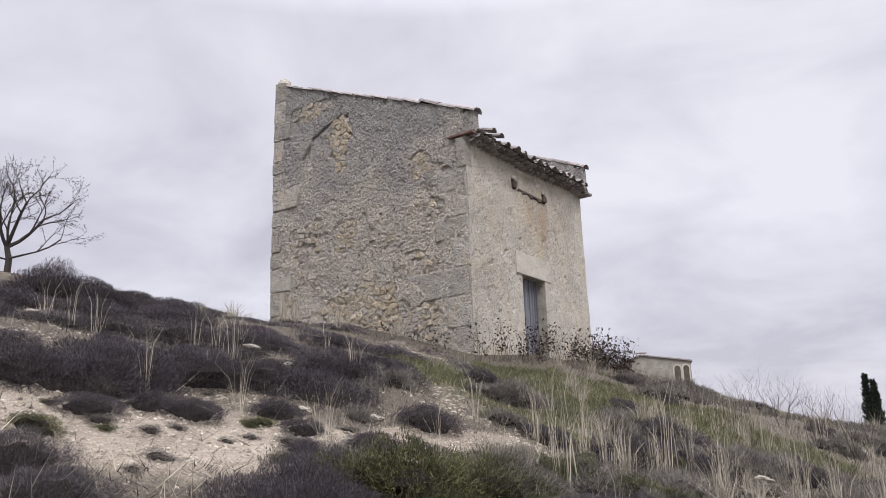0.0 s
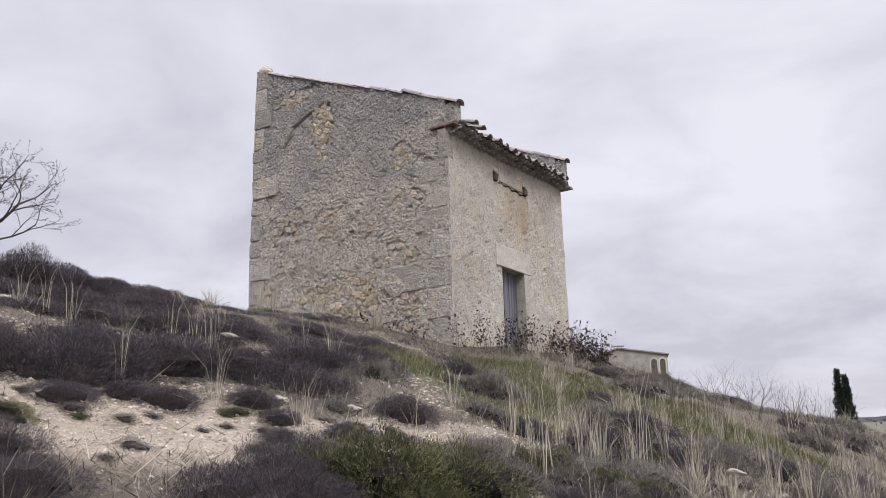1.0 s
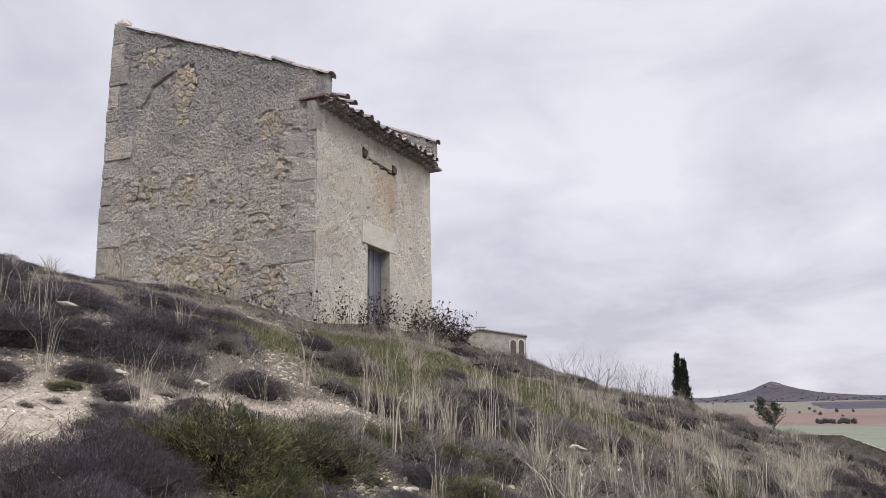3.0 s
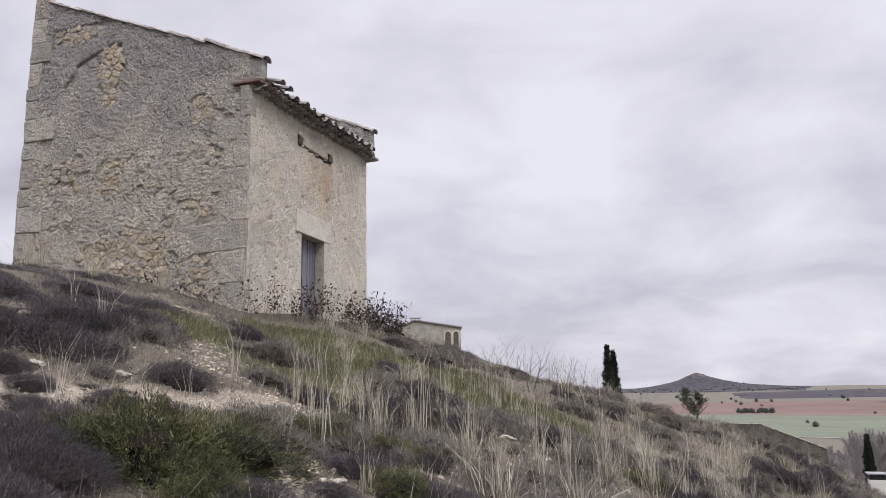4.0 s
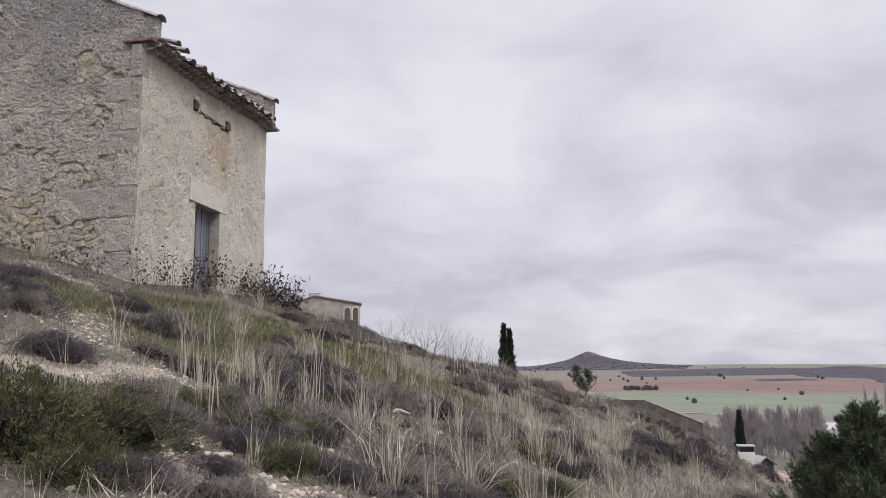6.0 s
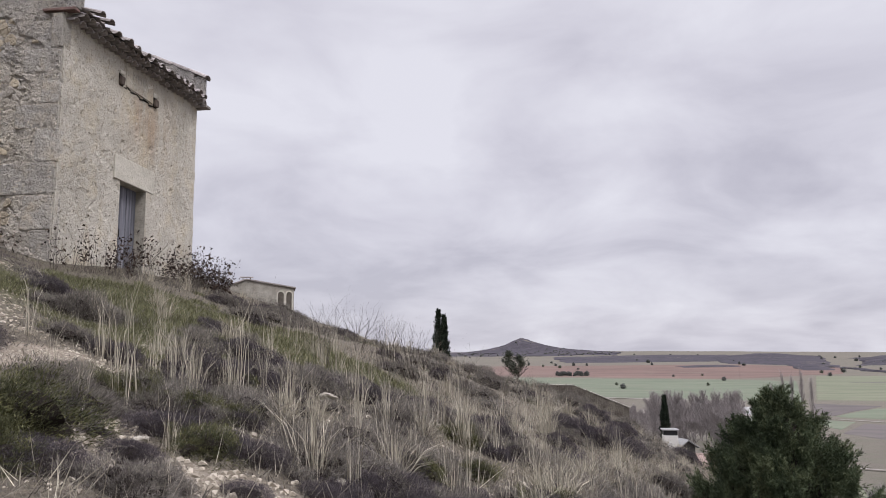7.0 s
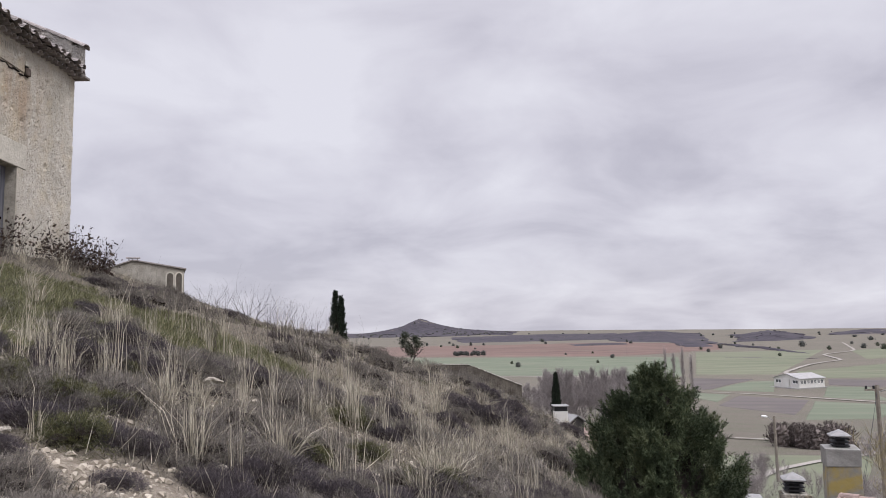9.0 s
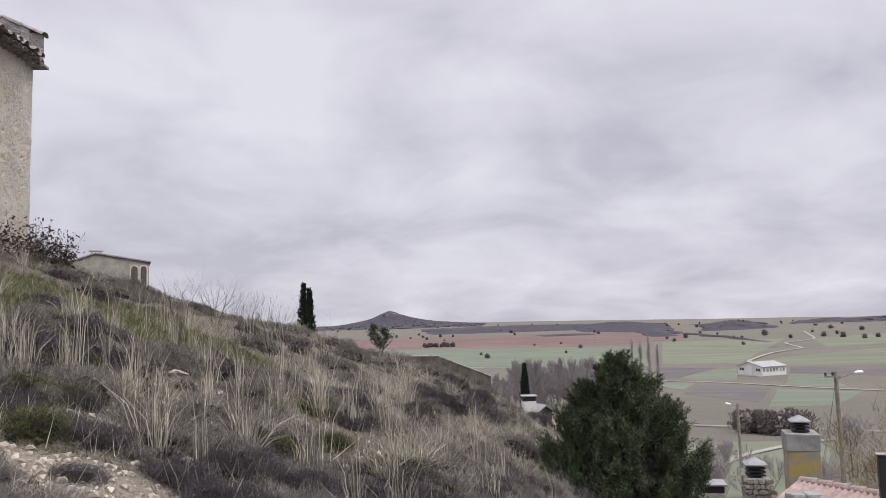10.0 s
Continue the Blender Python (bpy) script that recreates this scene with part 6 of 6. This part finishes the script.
bmesh.ops.recalc_face_normals(bm, faces=bm.faces)
part("masonry", bm, mat_plain("old_dark_masonry", (0.135, 0.12, 0.10), 0.95, 0.1, 0.4, 2.5, 0.08), ruin)
for k in range(64):
    u = k / 63
    if 0.46 < u < 0.66 and r_.random() < 0.7:
        continue
    yaw = -0.6 - 6.8 * u
    el = -2.5 - 0.15 * u - 1.5 * max(0.0, (u - 0.42) / 0.58)
    x, y = at(yaw, 34)
    w = r_.uniform(0.025, 0.042)
    m = pose(x - ruin.location.x, y + 0.2 - ruin.location.y, EYE.z + 34 * math.tan(radians(el)) + 0.01 - ruin.location.z, 0, r_.uniform(-4, 4) + (16 if u > 0.42 else 2), r_.uniform(-8, 8)) @ Matrix.Diagonal((r_.uniform(0.07, 0.12), 0.45, w, 1))
    piece("capstone", CAP_ME, ruin, m)


# cellar roofs and chimneys below the slope
def cowl(parent, z, w):
    """a sheet-metal chimney hood: black louvres under a shallow pyramid"""
    for k in range(3):
        part("louvre", box(bmesh.new(), (-w * 0.5, -w * 0.5, z + 0.035 + 0.075 * k), (w * 0.5, w * 0.5, z + 0.062 + 0.075 * k), 0.008), BLACK, parent)
    part("flue", box(bmesh.new(), (-w * 0.26, -w * 0.26, z - 0.02), (w * 0.26, w * 0.26, z + 0.25), 0.01), BLACK, parent)
    bm = bmesh.new()
    b = [bm.verts.new((sx * w * 0.6, sy * w * 0.6, z + 0.24)) for sx, sy in ((-1, -1), (1, -1), (1, 1), (-1, 1))]
    m_ = [bm.verts.new((sx * w * 0.6, sy * w * 0.6, z + 0.265)) for sx, sy in ((-1, -1), (1, -1), (1, 1), (-1, 1))]
    t = bm.verts.new((0, 0, z + 0.39))
    bm.faces.new(b[::-1])
    for k in range(4):
        bm.faces.new([b[k], b[(k + 1) % 4], m_[(k + 1) % 4], m_[k]])
        bm.faces.new([m_[k], m_[(k + 1) % 4], t])
    part("hood", bm, METAL, parent, "pale sheet-metal hood")


def chimney(yaw, d, top_el, w, mat, label, taper=0.88, hood=True, lip=False):
    x, y = at(yaw, d)
    ztop = EYE.z + d * math.tan(radians(top_el))
    z0 = height(x, y)
    e = empty("chimney", (x, y, z0), label, "chimney", "cellar chimneys")
    e.rotation_euler = (0, 0, radians(yaw + 8))
    h = ztop - z0 - (0.39 if hood else 0.0) - (w * 0.42 if lip else 0.0)
    bm = bmesh.new()
    box(bm, (-w / 2, -w / 2, -0.6), (w / 2, w / 2, h), 0.025, 0.012)
    for v_ in bm.verts:
        k = 1 - (1 - taper) * clamp01(v_.co.z / h)
        v_.co.x, v_.co.y = v_.co.x * k, v_.co.y * k
    part("shaft", bm, mat, e)
    if mat is LICHEN:
        k = w * taper * 0.5 + 0.02
        part("top_band", box(bmesh.new(), (-k, -k, h - 0.38), (k, k, h + 0.01), 0.02, 0.012), CEMENT, e)
    if hood:
        cowl(e, h, 0.36)
    if lip:
        part("cap", box(bmesh.new(), (-w * 0.46, -w * 0.46, h - 0.01), (w * 0.46, w * 0.46, h + w * 0.34), 0.01), BLACK, e)
        part("cap_slab", box(bmesh.new(), (-w * 0.58, -w * 0.58, h + w * 0.34), (w * 0.58, w * 0.58, h + w * 0.42), 0.01), METAL, e)
    return e, h


chimney(-28.8, 19.0, -6.95, 0.77, LICHEN, "grey cement chimney with yellow lichen and a metal hood", 0.86)
e, h = chimney(-25.8, 17.0, -9.85, 0.46, OLDSTONE, "small rubble-stone chimney with a metal hood", 0.95)
r_ = random.Random(12)
zz = h - 0.06
while zz > h - 1.3:
    for side in range(4):
        u = -0.22
        while u < 0.2:
            w = r_.uniform(0.08, 0.2)
            a = side * 90
            m = pose(0, 0, zz, 0, 0, a) @ pose(u + w / 2, -0.225, 0, 0, r_.uniform(-6, 6), 0) @ Matrix.Diagonal((w, 0.03, 0.10, 1))
            piece("stone", r_.choice(GREY_ME + OCHRE_ME[:2]), e, m)
            u += w
    zz -= 0.105
chimney(-22.9, 18.0, -11.6, 0.5, OLDSTONE, "short pale masonry vent with a flat cap", 1.0, False, True)
chimney(-10.2, 48.0, -5.6, 0.84, WHITEWASH, "white cellar chimney with a dark cap", 0.97, False, True)
chimney(-33.6, 15.5, -9.25, 0.2, BLACK, "dark metal flue pipe with a cap", 1.0, False, True)


def cellar(yaw, d, el, w, dep, turn, roofmat, label, h=1.6, pitch=0.35, wallmat=None):
    """a low gabled shed with a roof of clay or sheet"""
    x, y = at(yaw, d)
    z = height(x, y)
    ridge = EYE.z + d * math.tan(radians(el)) - z
    e = empty("cellar_house", (x, y, z), label, "house", "cellar houses")
    e.rotation_euler = (0, 0, radians(turn))
    ev = ridge - pitch * dep / 2
    bm = bmesh.new()
    prof = [(-dep / 2, -1.0), (dep / 2, -1.0), (dep / 2, ev - 0.08), (0, ridge - 0.08), (-dep / 2, ev - 0.08)]
    a = [bm.verts.new((-w / 2, q, s)) for q, s in prof]
    b = [bm.verts.new((w / 2, q, s)) for q, s in prof]
    bm.faces.new(a)
    bm.faces.new(b[::-1])
    for k in range(5):
        bm.faces.new([a[k], b[k], b[(k + 1) % 5], a[(k + 1) % 5]])
    bmesh.ops.recalc_face_normals(bm, faces=bm.faces)
    part("wall", bm, wallmat or (WHITEWASH if d > 100 else OLDSTONE), e)
    for sgn in (-1, 1):
        bm = bmesh.new()
        rows = int(w / 0.11)
        cols = []
        for k in range(rows * 2 + 1):
            u = -w / 2 - 0.15 + (w + 0.3) * k / (rows * 2)
            lift = 0.05 * (k % 2) if roofmat is REDTILE else 0.0
            cols.append([bm.verts.new((u, sgn * v_, ridge - pitch * v_ + lift + dz)) for v_, dz in ((0.0, 0.0), (dep / 2 + 0.2, 0.0), (dep / 2 + 0.2, -0.07), (0.0, -0.07))])
        for k in range(len(cols) - 1):
            for j in range(4):
                bm.faces.new([cols[k][j], cols[k + 1][j], cols[k + 1][(j + 1) % 4], cols[k][(j + 1) % 4]])
        bm.faces.new(cols[0])
        bm.faces.new(cols[-1][::-1])
        bmesh.ops.recalc_face_normals(bm, faces=bm.faces)
        part("roof_slope", bm, roofmat, e)
    if roofmat is REDTILE:
        k = -w / 2 - 0.1
        while k < w / 2:
            piece("ridge_tile", RIDGE_ME, e, pose(k + 0.38, 0, ridge - 0.02, 0, -2, 0))
            k += 0.32
    return e


RIDGE_ME = shared("ridge_tile", half_pipe(0.4, 0.11), REDTILE)
cellar(-33.86, 15.74, -11.84, 3.3, 2.4, -64.4, REDTILE, "low cellar house with a pinkish clay tile roof")
for yaw, w in ((-28.4, 0.34), (-29.3, 0.3)):
    x, y = at(yaw, 16.0)
    z = height(x, y)
    e = empty("wall_stub", (x, y, z), "grey rounded masonry stub beside the tile roof", "masonry", "masonry stubs")
    part("stub", box(bmesh.new(), (-w / 2, -w / 2, -0.4), (w / 2, w / 2, EYE.z + 16 * math.tan(radians(-12.0)) - z), 0.05, 0.03), CEMENT, e)
cellar(-11.05, 49.0, -6.25, 1.1, 1.0, -68, METAL, "small dark shed with a pale sheet roof", 2.0, 0.65, mat_plain("dark_boards", (0.05, 0.046, 0.044), 0.9, 0.1, 0.3, 4.0))
cellar(-12.0, 52.0, -7.3, 2.5, 2.5, -20, REDTILE, "low cellar house with a pinkish clay tile roof")
cellar(-15.6, 250.0, -4.0, 9.0, 8.0, -10, GREYROOF, "white farm shed with a pale roof in the valley", 3.0, 0.4)

# the white farm building in the plain
fx, fy = at(-26.7, 330.0)
fz = height(fx, fy)
farm = empty("farm_building", (fx, fy, fz), "long white farm building with a pale roof and dark windows", "building")
farm.rotation_euler = (0, 0, radians(20))
HL, HW, HE, HR = 6.5, 6.2, 3.7, 5.3
bm = bmesh.new()
prof = [(-HW, -0.5), (HW, -0.5), (HW, HE), (0, HR), (-HW, HE)]
a = [bm.verts.new((-HL, q, s)) for q, s in prof]
b = [bm.verts.new((HL, q, s)) for q, s in prof]
bm.faces.new(a)
bm.faces.new(b[::-1])
for k in range(5):
    bm.faces.new([a[k], b[k], b[(k + 1) % 5], a[(k + 1) % 5]])
bmesh.ops.recalc_face_normals(bm, faces=bm.faces)
part("wall", bm, WHITEWASH, farm)
for sgn in (-1, 1):
    bm = bmesh.new()
    drop = (HR - HE) / HW
    q = [bm.verts.new((x, sgn * y, z + dz)) for dz in (0.02, 0.2) for x, y, z in ((-HL - 0.4, 0, HR), (HL + 0.4, 0, HR), (HL + 0.4, HW + 0.5, HE - 0.5 * drop), (-HL - 0.4, HW + 0.5, HE - 0.5 * drop))]
    for fc in ((0, 1, 2, 3), (7, 6, 5, 4), (0, 4, 5, 1), (1, 5, 6, 2), (2, 6, 7, 3), (3, 7, 4, 0)):
        bm.faces.new([q[i] for i in fc])
    bmesh.ops.recalc_face_normals(bm, faces=bm.faces)
    part("roof_slope", bm, GREYROOF, farm)
FARMWHITE = mat_plain("white_window_frame", (0.74, 0.73, 0.71), 0.8, 0.1, 0.05, 0.8)


def farm_window(lo, hi, across):
    """a framed window let into the wall, with a mullion"""
    win = part("window", box(bmesh.new(), lo, hi, 0.01), WINDOWGREY, farm)
    grow = [0.06 if k == (1 - across) else 0.0 for k in range(3)]
    mid_ = (lo[across] + hi[across]) / 2
    for a, b in ((lo[across] - 0.12, lo[across]), (hi[across], hi[across] + 0.12), (mid_ - 0.05, mid_ + 0.05)):
        p, q = list(lo), list(hi)
        p[across], q[across] = a, b
        part("frame", box(bmesh.new(), [p[k] - grow[k] for k in range(3)], [q[k] + grow[k] for k in range(3)]), FARMWHITE, win)
    p, q = list(lo), list(hi)
    p[2], q[2] = lo[2] - 0.16, lo[2]
    part("sill", box(bmesh.new(), [p[k] - grow[k] for k in range(3)], [q[k] + grow[k] for k in range(3)]), FARMWHITE, win)


for y in (-4.3, 4.0):
    farm_window((-HL - 0.05, y - 1.2, 1.9), (-HL + 0.05, y + 1.2, 3.0), 1)
for k in range(7):
    x = -5.9 + 1.75 * k
    farm_window((x, -HW - 0.05, 1.7), (x + 1.0, -HW + 0.05, 3.0), 0)
part("porch", box(bmesh.new(), (-HL - 0.35, -1.5, -0.4), (-HL - 0.01, 1.6, 3.5), 0.03), WHITEWASH, farm)
part("plinth", box(bmesh.new(), (-HL - 2.6, -HW - 1.6, -0.6), (HL + 0.3, HW, 0.25), 0.05), CEMENT, farm)


# poles and street lamps
def pole(name, yaw, d, top_el, r, label, arm_yaw, arm_len, insul=False):
    x, y = at(yaw, d)
    z0 = height(x, y)
    h = EYE.z + d * math.tan(radians(top_el)) - z0
    e = empty(name, (x, y, z0), label, "pole")
    tv, tf = tubes([(Vector((0, 0, -0.5)), Vector((0, 0, h)), r, r * 0.75)], 8)
    o = new("post", raw_mesh("post", [tuple(q) for q in tv], tf, POLEWOOD))
    o.parent = e
    w = Vector((math.cos(radians(arm_yaw)), math.sin(radians(arm_yaw)), 0))
    tv, tf = tubes([(Vector((0, 0, h - 0.35)), w * arm_len + Vector((0, 0, h - 0.05)), 0.03, 0.025)], 6)
    o = new("arm", raw_mesh("arm", [tuple(q) for q in tv], tf, METAL))
    o.parent = e
    bm = bmesh.new()
    bmesh.ops.create_uvsphere(bm, u_segments=10, v_segments=6, radius=1)
    for v_ in bm.verts:
        v_.co = Vector((v_.co.x * 0.22, v_.co.y * 0.11, v_.co.z * 0.09))
    o = part("lamp_head", bm, LAMPWHITE, e, "white lamp head", True)
    o.location = w * (arm_len + 0.2) + Vector((0, 0, h - 0.02))
    o.rotation_euler = (0, -0.15, radians(arm_yaw))
    if insul:
        part("crossarm", box(bmesh.new(), (-0.55, -0.05, h - 0.25), (0.25, 0.05, h - 0.17), 0.01), POLEWOOD, e)
        for sx in (-0.5, -0.15):
            part("insulator", box(bmesh.new(), (sx - 0.04, -0.04, h - 0.17), (sx + 0.04, 0.04, h - 0.02), 0.02), BLACK, e)
    return e, Vector((x, y, z0 + h))


e, head_ = pole("utility_pole", -31.25, 40.0, -4.05, 0.12, "grey wooden utility pole with a street lamp", -31.0, 0.75, True)
pole("street_lamp", -24.95, 60.0, -6.25, 0.12, "grey street lamp post with a white head", 155.0, 0.45)
x, y = at(-28.2, 27.0)
for dz, dy_ in ((-0.25, 0.0), (-0.35, 0.3)):
    tgt = Vector((x, y + dy_, height(x, y) + 1.2))
    start = head_ + Vector((0, 0, dz))
    pts = [start.lerp(tgt, k / 12) - Vector((0, 0, 0.5 * math.sin(math.pi * k / 12))) for k in range(13)]
    tv, tf = [], []
    for k, p in enumerate(pts):
        tv += [p + Vector(q) * 0.009 for q in ((1, 0, 0), (0, 0, 1), (-1, 0, 0), (0, 0, -1))]
        if k:
            tf += [(4 * k - 4 + j, 4 * k - 4 + (j + 1) % 4, 4 * k + (j + 1) % 4, 4 * k + j) for j in range(4)]
    tagged(new("cable", raw_mesh("cable", [tuple(q) for q in tv], tf, BLACK)), "thin dark overhead cable from the utility pole", "cable", "overhead cables")
